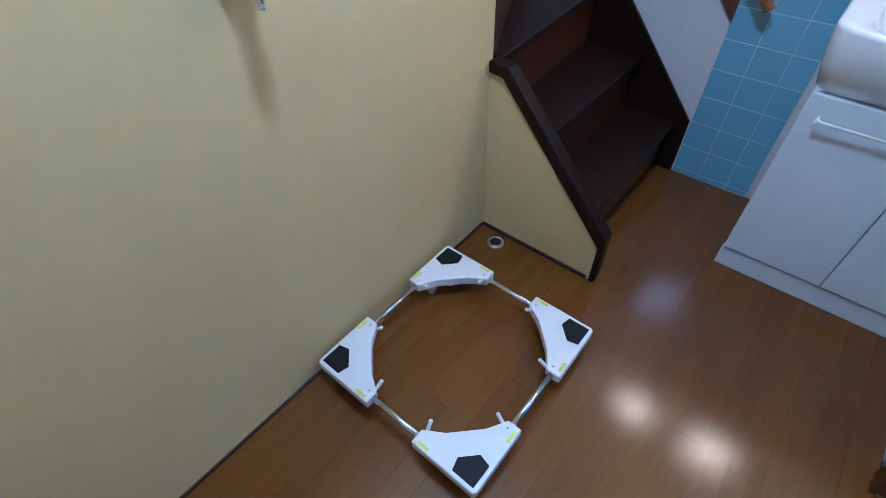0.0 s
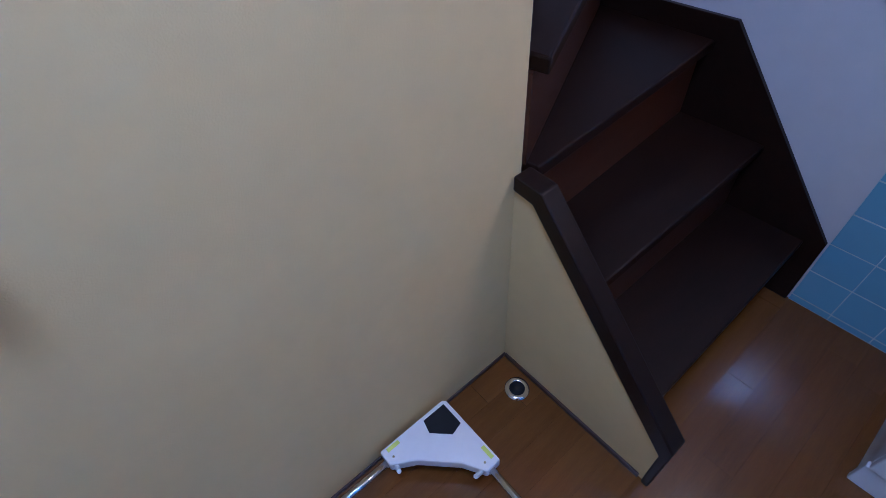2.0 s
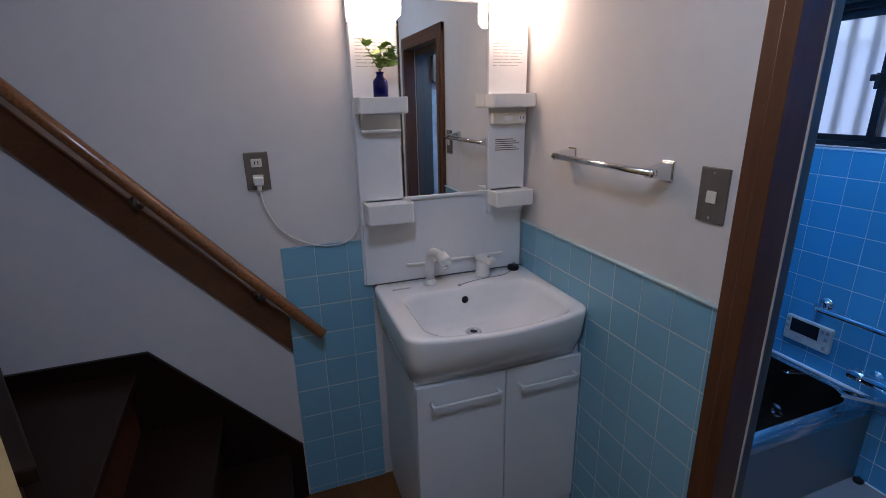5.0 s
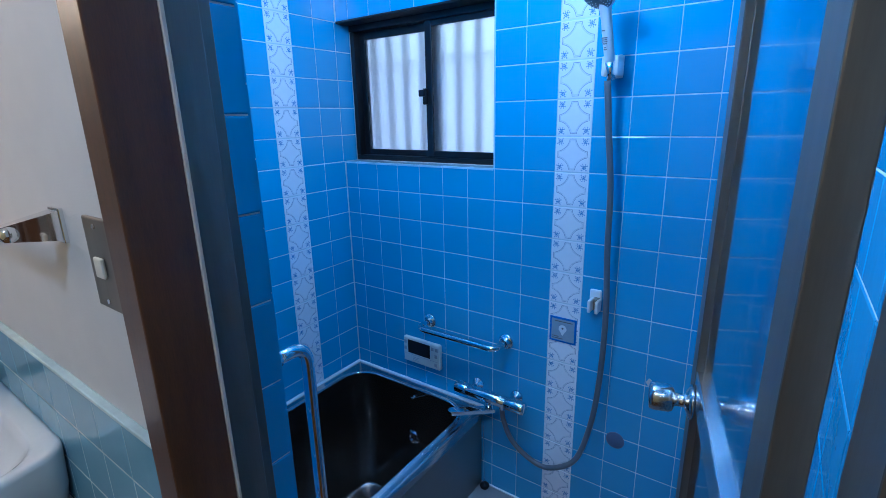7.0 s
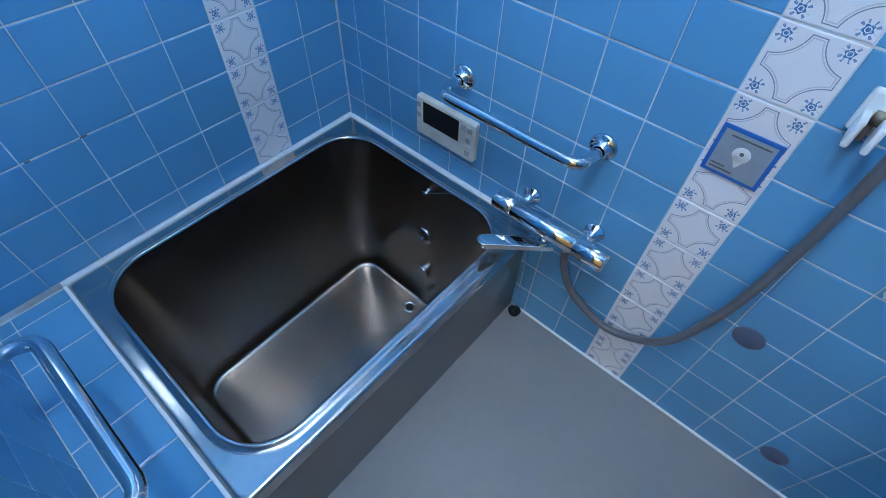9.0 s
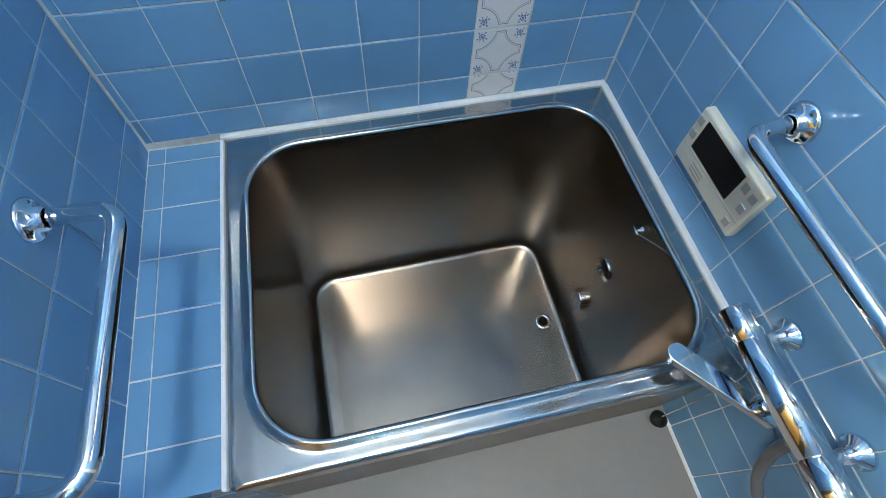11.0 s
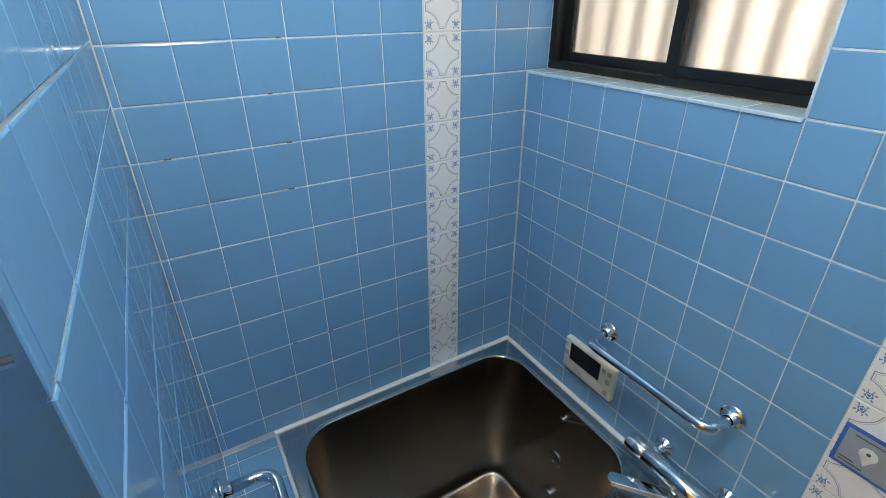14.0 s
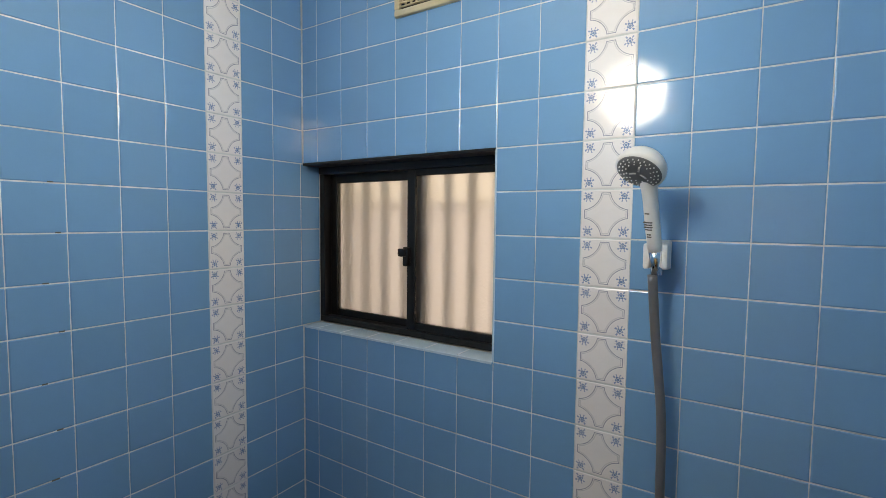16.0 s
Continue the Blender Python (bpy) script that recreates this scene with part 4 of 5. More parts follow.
# ---------- mirror cabinet with two lamps ----------
mc = thing("mirror_cabinet", (-1.555, -0.02, RB + 0.01), "white mirror unit with lamps and open shelves above the washstand", "mirror cabinet")
MX0, MX1 = -1.886, XR - 0.016
ML, MR, MZ0, MZ1, MT = -1.729, -1.411, 1.168, 1.795, 1.835
part("back_panel", made_box((MX0, -0.014, RB + 0.003), (MX1, -0.001, MT), 0.003), M_LAMINATE, mc)
part("splash_panel", made_box((MX0 + 0.008, -0.020, RB + 0.004), (MX1 - 0.003, -0.014, MZ0 - 0.008), 0.002), M_LAMINATE, mc)
part("ledge", made_box((-1.73, -0.034, RB + 0.062), (-1.34, -0.020, RB + 0.07), 0.003), M_PLASTIC, mc)
for x0, x1 in ((MX0 + 0.002, ML - 0.003), (MR + 0.003, MX1 - 0.001)):
    part("side_column", made_box((x0, -0.032, MZ0 - 0.09), (x1, -0.014, MT - 0.004), 0.003), M_LAMINATE, mc)
part("mirror_glass", made_box((ML, -0.026, MZ0), (MR, -0.014, MZ1), 0.001), M_MIRROR, mc, "clear mirror glass")
for lo, hi in (((ML - 0.003, -0.031, MZ0 - 0.012), (MR + 0.003, -0.014, MZ0)), ((ML - 0.003, -0.031, MZ1), (MR + 0.003, -0.014, MZ1 + 0.035))):
    part("mirror_trim", made_box(lo, hi, 0.002), M_LAMINATE, mc)
part("mirror_trim", made_box((ML - 0.003, -0.034, MZ1 + 0.012), (MR + 0.003, -0.0305, MZ1 + 0.016), 0.001), M_PALEINK, mc)


def shelf_tray(x0, x1, z0, z1, depth, name="shelf"):
    ym = -0.03
    bm = bmesh.new()
    def ring(i, z):
        return [(p, q, z) for p, q in rounded_rect(x0 + i, ym - depth + i, x1 - i, ym - min(i, 0.002), 0.009, 4)]
    loft(bm, [ring(0.004, z0), ring(0.001, z0 + 0.002), ring(0, z0 + 0.006), ring(0, z1 - 0.002), ring(0.001, z1), ring(0.004, z1), ring(0.006, z1 - 0.005)], smooth=False, cap_first=True, cap_last=True)
    return part(name, bm, M_PLASTIC, mc, "white moulded shelf tray")


shelf_tray(MX0 + 0.004, ML + 0.006, 1.452, 1.503, 0.085)
shelf_tray(MX0 + 0.010, ML + 0.010, 1.098, 1.165, 0.095)
shelf_tray(MR - 0.012, MX1 + 0.0, 1.462, 1.508, 0.075)
shelf_tray(MR + 0.002, MX1 + 0.0, 1.115, 1.172, 0.080)
part("towel_lip", made_box((MX0 + 0.022, -0.062, 1.392), (ML - 0.006, -0.032, 1.402), 0.004), M_PLASTIC, mc)
bm = prism(bmesh.new(), [(MX0 + 0.02, -0.032, 1.40), (MX0 + 0.02, -0.032, 1.45), (MX0 + 0.02, -0.06, 1.45)], (ML - 0.008 - MX0 - 0.02, 0, 0), 0.002)
part("towel_slot", bm, M_PLASTIC, mc)
sp = part("switch_panel", made_box((MR + 0.01, -0.058, 1.405), (MX1 - 0.012, -0.032, 1.445), 0.004), M_IVORY, mc, "ivory socket and switch strip")
part("switch_button", made_box((-1.358, -0.062, 1.415), (-1.325, -0.058, 1.434), 0.002), M_PLASTIC, sp)
part("socket_face", made_box((-1.305, -0.0605, 1.413), (-1.272, -0.058, 1.436), 0.001), M_PLASTIC, sp)
for x in (-1.296, -1.284):
    part("socket_slot", made_box((x - 0.0012, -0.0612, 1.42), (x + 0.0012, -0.0602, 1.43)), M_BLACK, sp)
lab = part("label_sheet", made_box((MR + 0.028, -0.0328, 1.305), (MX1 - 0.022, -0.0315, 1.36)), M_PLASTIC, mc, "printed care label")
for i in range(6):
    part("label_line", made_box((MR + 0.032, -0.0334, 1.311 + i * 0.0075), (MX1 - 0.026 - 0.012 * (i % 3), -0.0326, 1.314 + i * 0.0075)), M_INK, lab)
lrnd = random.Random(2)
for x0, x1, z0, rows in ((MX0 + 0.02, ML - 0.014, 1.595, 9), (MR + 0.018, MX1 - 0.022, 1.60, 8)):
    for i in range(rows):
        x = x0
        while x < x1 - 0.012:
            w = min(lrnd.uniform(0.012, 0.04), x1 - x)
            part("print_line", made_box((x, -0.0326, z0 + i * 0.010), (x + w, -0.0317, z0 + i * 0.010 + 0.0028)), M_PALEINK, mc)
            x += w + 0.005
for x0, x1 in ((MX0 + 0.0, ML - 0.004), (MR + 0.004, MX1 - 0.006)):
    bm = bmesh.new()
    def lr(y, i, zlo, cut):
        return [(x0 + i, y, MT - i), (x1 - i, y, MT - i), (x1 - i, y, zlo + cut), (x1 - cut - i, y, zlo), (x0 + cut + i, y, zlo), (x0 + i, y, zlo + cut)]
    loft(bm, [lr(-0.033, 0.0, 1.728, 0.006), lr(-0.10, 0.0, 1.728, 0.010), lr(-0.128, 0.006, 1.733, 0.020), lr(-0.138, 0.018, 1.745, 0.02)], smooth=False, cap_first=True, cap_last=True)
    part("lamp_cover", bm, M_VANITYGLOW, mc, "lit opal lamp cover")
    part("lamp_base", made_box((x0 - 0.002, -0.034, 1.720), (x1 + 0.002, -0.014, MT + 0.002), 0.002), M_PLASTIC, mc)

# blue bottle with greenery
bottle = thing("vase", (-1.80, -0.070, 1.4985), "small cobalt blue glass bottle with green sprigs on a shelf", "vase")
BV = Vector((-1.80, -0.070, 1.4985))
part("bottle", lathe(bmesh.new(), [(0, 0), (0.0215, 0), (0.0235, 0.003), (0.0235, 0.048), (0.021, 0.056), (0.012, 0.064), (0.0105, 0.073), (0.013, 0.075), (0.013, 0.079), (0.0095, 0.079), (0.009, 0.065), (0.019, 0.053), (0.020, 0.005), (0, 0.004)], BV, (0, 0, 1), 28), M_COBALT, bottle, "cobalt blue glass bottle")
prnd = random.Random(11)


def leaf(bm, base, direction, size, roll):
    d = Vector(direction).normalized()
    side = d.cross(Vector((0, 0, 1)))
    side = side.normalized() if side.length > 0.01 else Vector((1, 0, 0))
    nrm = (side.cross(d) * math.cos(roll) + side * math.sin(roll)).normalized()
    side = d.cross(nrm)
    rows = []
    for t, w in ((0, 0.05), (0.25, 0.36), (0.55, 0.42), (0.8, 0.26), (1, 0.02)):
        c = Vector(base) + d * size * t + nrm * size * (0.10 * math.sin(t * 3) - 0.18 * t * t)
        rows.append([bm.verts.new(c - side * size * w + nrm * size * 0.08), bm.verts.new(c), bm.verts.new(c + side * size * w + nrm * size * 0.08)])
    for a, b in zip(rows, rows[1:]):
        for k in (0, 1):
            bm.faces.new((a[k], a[k + 1], b[k + 1], b[k])).smooth = True


neck = BV + Vector((0, 0, 0.075))
sprigs = [((-0.048, -0.012, 0.075), 7, 0.019), ((0.004, -0.01, 0.062), 9, 0.024), ((0.024, -0.02, 0.048), 9, 0.026), ((0.034, 0.0, 0.030), 7, 0.024), ((-0.004, -0.026, 0.03), 8, 0.022), ((0.016, -0.03, 0.012), 7, 0.022)]
for tip, n, size in sprigs:
    tip = neck + Vector(tip) * 1.35
    mid = (neck + tip) / 2 + Vector((0, 0, 0.012))
    path = curve_points([neck - Vector((0, 0, 0.04)), neck, mid, tip], 6)
    part("stem", tube(bmesh.new(), path, 0.0009, 6), M_STEM, bottle)
    bm = bmesh.new()
    for k in range(n):
        q = path[int(len(path) * (0.55 + 0.44 * k / n))]
        a = prnd.uniform(0, 6.28)
        leaf(bm, q, (math.cos(a), -0.3 + 0.6 * math.sin(a), prnd.uniform(-0.2, 0.7)), size * prnd.uniform(1.0, 1.6), prnd.uniform(-0.8, 0.8))
    part("leaves", bm, M_LEAF, bottle, "small green leaves")

# socket with cable, switch, towel bar
outlet = thing("wall_socket", (-2.196, 0, 1.286), "brown metal double wall socket with a white plug", "socket")
part("plate", made_box((-2.232, -0.006, 1.227), (-2.160, 0.001, 1.346), 0.002), M_PLATE, outlet, "brown metal plate")
for z in (1.312, 1.262):
    s = part("socket_insert", made_box((-2.212, -0.009, z - 0.013), (-2.180, -0.006, z + 0.013), 0.002), M_IVORY, outlet)
    for x in (-2.201, -2.191):
        part("slot", made_box((x - 0.0013, -0.0098, z - 0.006), (x + 0.0013, -0.0088, z + 0.006)), M_BLACK, s)
cable = thing("power_cable", (-2.196, -0.01, 1.25), "white plug and cable running to the mirror unit", "cable")
bm = made_box((-2.210, -0.032, 1.243), (-2.182, -0.0095, 1.270), 0.004)
box(bm, (-2.203, -0.028, 1.226), (-2.189, -0.012, 1.246), 0.004)
part("plug", bm, M_PLASTIC, cable)
part("cord", tube(bmesh.new(), curve_points([(-2.196, -0.02, 1.232), (-2.186, -0.022, 1.17), (-2.145, -0.020, 1.09), (-2.06, -0.018, 1.034), (-1.97, -0.016, 1.020), (-1.91, -0.016, 1.046), (-1.885, -0.014, 1.11), (-1.871, -0.010, 1.148)], 8), 0.0028, 8), M_PLASTIC, cable, "white cord")

switch = thing("light_switch", (XR, -0.857, 1.29), "brown steel light switch plate with ivory rocker", "switch")
part("plate", made_box((XR - 0.006, -0.8870, 1.217), (XR + 0.001, -0.8140, 1.339), 0.002), M_PLATE, switch)
part("rocker", made_box((XR - 0.011, -0.8630, 1.261), (XR - 0.006, -0.8390, 1.288), 0.002), M_IVORY, switch, "ivory rocker")
for z in (1.328, 1.228):
    part("screw", cyl(bmesh.new(), (XR - 0.006, -0.8505, z), (XR - 0.0075, -0.8505, z), 0.0035, seg=14), M_CHROME, switch)

towel = thing("towel_bar", (XR, -0.48, 1.31), "chrome towel bar on the white wall", "towel bar")
TB = 1.314
for y in (-0.316, -0.714):
    s = 1 if y > -0.5 else -1
    bm = prism(bmesh.new(), [(XR, y - 0.020, TB - 0.024), (XR, y + 0.020, TB - 0.024), (XR, y + 0.020, TB + 0.026), (XR, y - 0.020, TB + 0.026)], (-0.006, 0, 0), 0.001)
    loft(bm, [[(XR - 0.006, y - 0.017, TB - 0.020), (XR - 0.006, y + 0.017, TB - 0.020), (XR - 0.006, y + 0.017, TB + 0.022), (XR - 0.006, y - 0.017, TB + 0.022)], [(XR - 0.068, y + s * 0.004 - 0.010, TB - 0.010), (XR - 0.068, y + s * 0.004 + 0.010, TB - 0.010), (XR - 0.068, y + s * 0.004 + 0.010, TB + 0.010), (XR - 0.068, y + s * 0.004 - 0.010, TB + 0.010)]], smooth=False, cap_first=True, cap_last=True)
    part("bracket", bm, M_CHROME, towel, "flared chrome bracket")
part("bar", cyl(bmesh.new(), (XR - 0.062, -0.304, TB), (XR - 0.062, -0.728, TB), 0.0085, seg=20), M_STEELBAR, towel)
for y in (-0.303, -0.729):
    part("end_cap", lathe(bmesh.new(), [(0, -0.004), (0.0105, -0.003), (0.0105, 0.004), (0, 0.006)], (XR - 0.062, y, TB), (0, 1 if y > -0.5 else -1, 0), 18), M_CHROME, towel)

# ---------- bath tub ----------
tub = thing("bathtub", (-0.43, -0.34, FLOOR_B), "sunken stainless steel bathtub with rounded corners", "bathtub")
TX0, TX1, TY0, TY1 = -0.868, -0.004, -0.683, -0.004


def tub_ring(i, z, r):
    return [(p, q + SKEW * (1 + p) * (q - TY0) / (TY1 - TY0), z) for p, q in rounded_rect(TX0 + i, TY0 + i, TX1 - i, TY1 - i, r, 9)]


def open_ring(grow, z, r, sx=0.0, sy=0.0):
    return [(p, q + SKEW * (1 + p) * (q - TY0) / (TY1 - TY0), z) for p, q in rounded_rect(-0.822 - grow + sx, -0.640 - grow + sy, -0.054 + grow - sx, -0.054 + grow - sy, r, 9)]


bm = bmesh.new()
loft(bm, [tub_ring(0.0, RIM - 0.045, 0.012), tub_ring(0.0, RIM - 0.006, 0.014), tub_ring(0.003, RIM - 0.001, 0.014), tub_ring(0.008, RIM, 0.016), tub_ring(0.013, RIM - 0.0004, 0.02), open_ring(0.022, RIM - 0.001, 0.130), open_ring(0.013, RIM - 0.001, 0.122), open_ring(0.009, RIM + 0.004, 0.12), open_ring(0.004, RIM + 0.005, 0.115), open_ring(0.0, RIM + 0.002, 0.112), open_ring(-0.001, RIM - 0.006, 0.11)])
part("rim", bm, M_STEEL, tub, "polished stainless rim")
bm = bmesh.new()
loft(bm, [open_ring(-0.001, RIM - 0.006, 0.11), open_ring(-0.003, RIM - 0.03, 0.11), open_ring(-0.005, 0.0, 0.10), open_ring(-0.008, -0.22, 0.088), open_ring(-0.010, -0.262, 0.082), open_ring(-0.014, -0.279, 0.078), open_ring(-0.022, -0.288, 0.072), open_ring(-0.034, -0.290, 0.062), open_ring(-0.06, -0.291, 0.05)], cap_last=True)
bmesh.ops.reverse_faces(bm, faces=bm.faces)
part("basin", bm, M_DIMSTEEL, tub, "brushed stainless inside, dark brown reflections in its colour")
bm = made_box((TX0 + 0.004, TY0 + 0.008, FLOOR_B), (TX1, TY0 + 0.02, RIM - 0.02), 0.002)
part("apron", bm, M_DIMAPRON, tub, "stainless front apron, dark reflections in its colour")
dr = Vector((-0.125, -0.340, -0.2908))
part("drain", lathe(bmesh.new(), [(0.013, 0.0), (0.015, 0.003), (0.024, 0.0035), (0.027, 0.0)], dr, (0, 0, 1)), M_STEEL, tub)
part("drain_hole", cyl(bmesh.new(), dr, dr + Vector((0, 0, 0.001)), 0.0135, seg=20), M_BLACK, tub)
for z, r, nm in ((0.071, 0.034, "inlet"), (-0.115, 0.032, "return_fitting")):
    c = Vector((-0.0585 - 0.003 * (z < 0), -0.352, z))
    part(nm, lathe(bmesh.new(), [(0, 0.004), (r * 0.30, 0.004), (r * 0.34, 0.011), (r * 0.60, 0.012), (r * 0.70, 0.008), (r * 0.95, 0.007), (r, 0.004), (r, -0.004)] if z > 0 else [(0, 0.016), (r * 0.85, 0.0155), (r * 0.86, 0.0155), (r * 0.98, 0.0135), (r, 0.011), (r, 0.010), (r, -0.004)], c, (-1, 0, 0)), M_STEEL, tub, "round steel fitting")
c = Vector((-0.060, -0.372, 0.284))
bm = lathe(bmesh.new(), [(0, 0), (0.009, 0), (0.008, 0.004), (0.004, 0.006), (0.004, 0.02), (0, 0.02)], c, (-1, 0, 0), 14)
tube(bm, [c + Vector((-0.018, 0.012, 0.004)), c + Vector((-0.018, -0.012, 0.004))], 0.003, 8)
part("chain_hook", bm, M_CHROME, tub, "small chrome hook")
bm = prism(bmesh.new(), [(TX0 - 0.006, SKEW * 0.13 - 0.012, RIM - 0.004), (-0.001, SKEW - 0.012, RIM - 0.004), (-0.001, SKEW + 0.001, RIM - 0.004), (TX0 - 0.006, SKEW * 0.13 + 0.001, RIM - 0.004)], (0, 0, 0.010), 0.002)
solid("caulk_line", bm, M_CAULK, "white sealant line round the tub", "sealant", "structure")
for lo, hi in (((-0.012, TY0, RIM - 0.004), (0.001, SKEW - 0.012, RIM + 0.006)), ((TX0 - 0.007, TY0 + 0.004, RIM - 0.012), (TX0 + 0.001, -0.012, RIM + 0.004))):
    solid("caulk_line", made_box(lo, hi, 0.002), M_CAULK, "white sealant line round the tub", "sealant", "structure")

ledge = solid("ledge", made_box((XB - 0.003, TY0 + 0.012, FLOOR_B - 0.2), (TX0 - 0.006, 0.0, RIM - 0.010)), M_GROUT, "blue tiled ledge beside the tub", "ledge", "structure")

chain = thing("tub_chain", (-0.03, -0.68, 0.0), "ball chain with a black rubber plug hanging over the tub", "chain")
bm = bmesh.new()
run, left = curve_points([c + Vector((-0.018, 0, 0)), (-0.055, -0.46, 0.322), (-0.038, -0.57, 0.325), (-0.028, -0.665, 0.325), (-0.024, -0.69, 0.30), (-0.024, -0.697, 0.15), (-0.024, -0.700, -0.018)], 12), 0.0
for p, q in zip(run, run[1:]):
    while left < (q - p).length:
        bmesh.ops.create_icosphere(bm, subdivisions=1, radius=0.0021, matrix=Matrix.Translation(p.lerp(q, left / (q - p).length)))
        left += 0.0054
    left -= (q - p).length
part("chain", bm, M_STEELBAR, chain, "steel ball chain")
part("plug", lathe(bmesh.new(), [(0, 0), (0.017, 0), (0.020, 0.012), (0.012, 0.018), (0.004, 0.02), (0, 0.03)], (-0.024, -0.702, FLOOR_B + 0.001), (0, 0, 1), 20), M_BLACK, chain, "black rubber plug")


# ---------- grab bars ----------
def grab_bar(name, points, normal, label):
    g = thing(name, points[0], label, "grab bar")
    part("bar", tube(bmesh.new(), rounded_path(points, 0.038, 9), 0.0125, 18), M_CHROME, g)
    for p in (points[0], points[-1]):
        fl = part("flange", lathe(bmesh.new(), [(0, 0), (0.030, 0), (0.030, 0.003), (0.026, 0.007), (0.016, 0.009), (0.016, 0.02), (0.013, 0.022)], p, normal, 28), M_CHROME, g, "round chrome flange")
        n = Vector(normal)
        t1 = n.orthogonal().normalized()
        for k in range(3):
            q = Vector(p) + Matrix.Rotation(2.09 * k, 3, n) @ t1 * 0.0225 + n * 0.0065
            part("screw", cyl(bmesh.new(), q, q + n * 0.0015, 0.003, seg=10), M_STEELBAR, fl)
    return g


grab_bar("grab_bar", [(0.0, -0.423, 0.632), (-0.085, -0.423, 0.632), (-0.085, -0.780, 0.632), (0.0, -0.780, 0.632)], (-1, 0, 0), "horizontal chrome grab bar on the window wall")
grab_bar("grab_bar", [(XB, -0.346, 0.570), (XB + 0.105, -0.346, 0.570), (XB + 0.105, -0.680, 0.570), (XB, -0.680, 0.570)], (1, 0, 0), "horizontal chrome grab bar above the tiled ledge")
grab_bar("grab_bar", [(XB, -0.830, 1.028), (XB + 0.083, -0.830, 1.028), (XB + 0.083, -0.830, 0.62), (XB, -0.830, 0.62)], (1, 0, 0), "upright chrome grab bar beside the doorway")

# ---------- bath controller ----------
ctl = thing("bath_controller", (0, -0.392, 0.485), "ivory bath heater controller with black display", "controller")
CY0, CY1, CZ0, CZ1 = -0.481, -0.287, 0.421, 0.536
part("housing", made_box((-0.020, CY0, CZ0), (0.001, CY1, CZ1), 0.006, 3), M_IVORY, ctl)
part("display", made_box((-0.0212, CY0 + 0.050, CZ0 + 0.044), (-0.0192, CY1 - 0.026, CZ1 - 0.010), 0.0005), M_BLACK, ctl, "black display")
for y, z in ((CY1 - 0.013, CZ1 - 0.022), (CY1 - 0.013, CZ1 - 0.052), (CY0 + 0.036, CZ1 - 0.022), (CY0 + 0.015, CZ1 - 0.022), (CY0 + 0.018, CZ1 - 0.052), (CY0 + 0.020, CZ0 + 0.022)):
    part("button", made_box((-0.0225, y - 0.007, z - 0.008), (-0.0195, y + 0.007, z + 0.008), 0.001), M_PALEINK, ctl, "grey button")
part("seam", made_box((-0.0206, CY0 + 0.006, CZ0 + 0.037), (-0.0198, CY1 - 0.006, CZ0 + 0.0385)), M_PALEINK, ctl)
for i in range(3):
    part("print_line", made_box((-0.0206, CY1 - 0.085, CZ0 + 0.012 + i * 0.007), (-0.0198, CY1 - 0.05, CZ0 + 0.0145 + i * 0.007)), M_PALEINK, ctl)

# ---------- shower mixer, hose and hand shower ----------
mixer = thing("shower_mixer", (-0.06, -0.75, 0.44), "chrome thermostatic shower mixer with swivel spout", "mixer")
MZ = 0.414
for y in (-0.657, -0.829):
    bm = lathe(bmesh.new(), [(0, 0), (0.026, 0), (0.025, 0.005), (0.013, 0.012), (0.012, 0.055)], (0.0, y, MZ), (-1, 0, 0), 24)
    part("inlet", bm, M_CHROME, mixer, "wall inlet with flange")
prof = [(0, 0), (0.021, 0), (0.0235, 0.003), (0.0235, 0.050), (0.0215, 0.052), (0.0215, 0.054), (0.0235, 0.056), (0.0235, 0.215), (0.0215, 0.217), (0.0215, 0.22), (0.024, 0.222), (0.024, 0.292), (0.021, 0.296), (0, 0.296)]
part("body", lathe(bmesh.new(), prof, (-0.072, -0.600, MZ + 0.008), (0, -1, 0), 28), M_CHROME, mixer)
part("thermo_stop", made_box((-0.068, -0.640, MZ + 0.028), (-0.060, -0.612, MZ + 0.034), 0.002), M_CHROME, mixer)
bm = made_box((-0.098, -0.890, MZ - 0.002), (-0.082, -0.845, MZ + 0.006), 0.003)
part("diverter_lever", bm, M_CHROME, mixer, "flat chrome lever")
part("spout_joint", cyl(bmesh.new(), (-0.068, -0.745, MZ - 0.002), (-0.068, -0.745, MZ - 0.045), 0.013, seg=20), M_CHROME, mixer)
SA, SB = Vector((-0.068, -0.757, MZ - 0.045)), Vector((-0.172, -0.628, MZ - 0.022))
dd = (SB - SA)
outline = [(-0.012, -0.015, -0.008), (dd.length - 0.017, -0.017, -0.008)] + [(dd.length - 0.017 + 0.017 * math.cos(radians(a)), 0.017 * math.sin(radians(a)), -0.008) for a in range(-75, 76, 15)] + [(dd.length - 0.017, 0.017, -0.008), (-0.012, 0.015, -0.008)]
bm = prism(bmesh.new(), outline, (0, 0, 0.016), 0.003)
bm.transform(Matrix.Translation(SA) @ Matrix.Rotation(math.atan2(dd.y, dd.x), 4, "Z"))
part("spout", bm, M_CHROME, mixer, "flat chrome spout")
part("hose_outlet", cyl(bmesh.new(), (-0.065, -0.800, MZ - 0.008), (-0.065, -0.800, MZ - 0.03), 0.011, seg=18), M_CHROME, mixer)

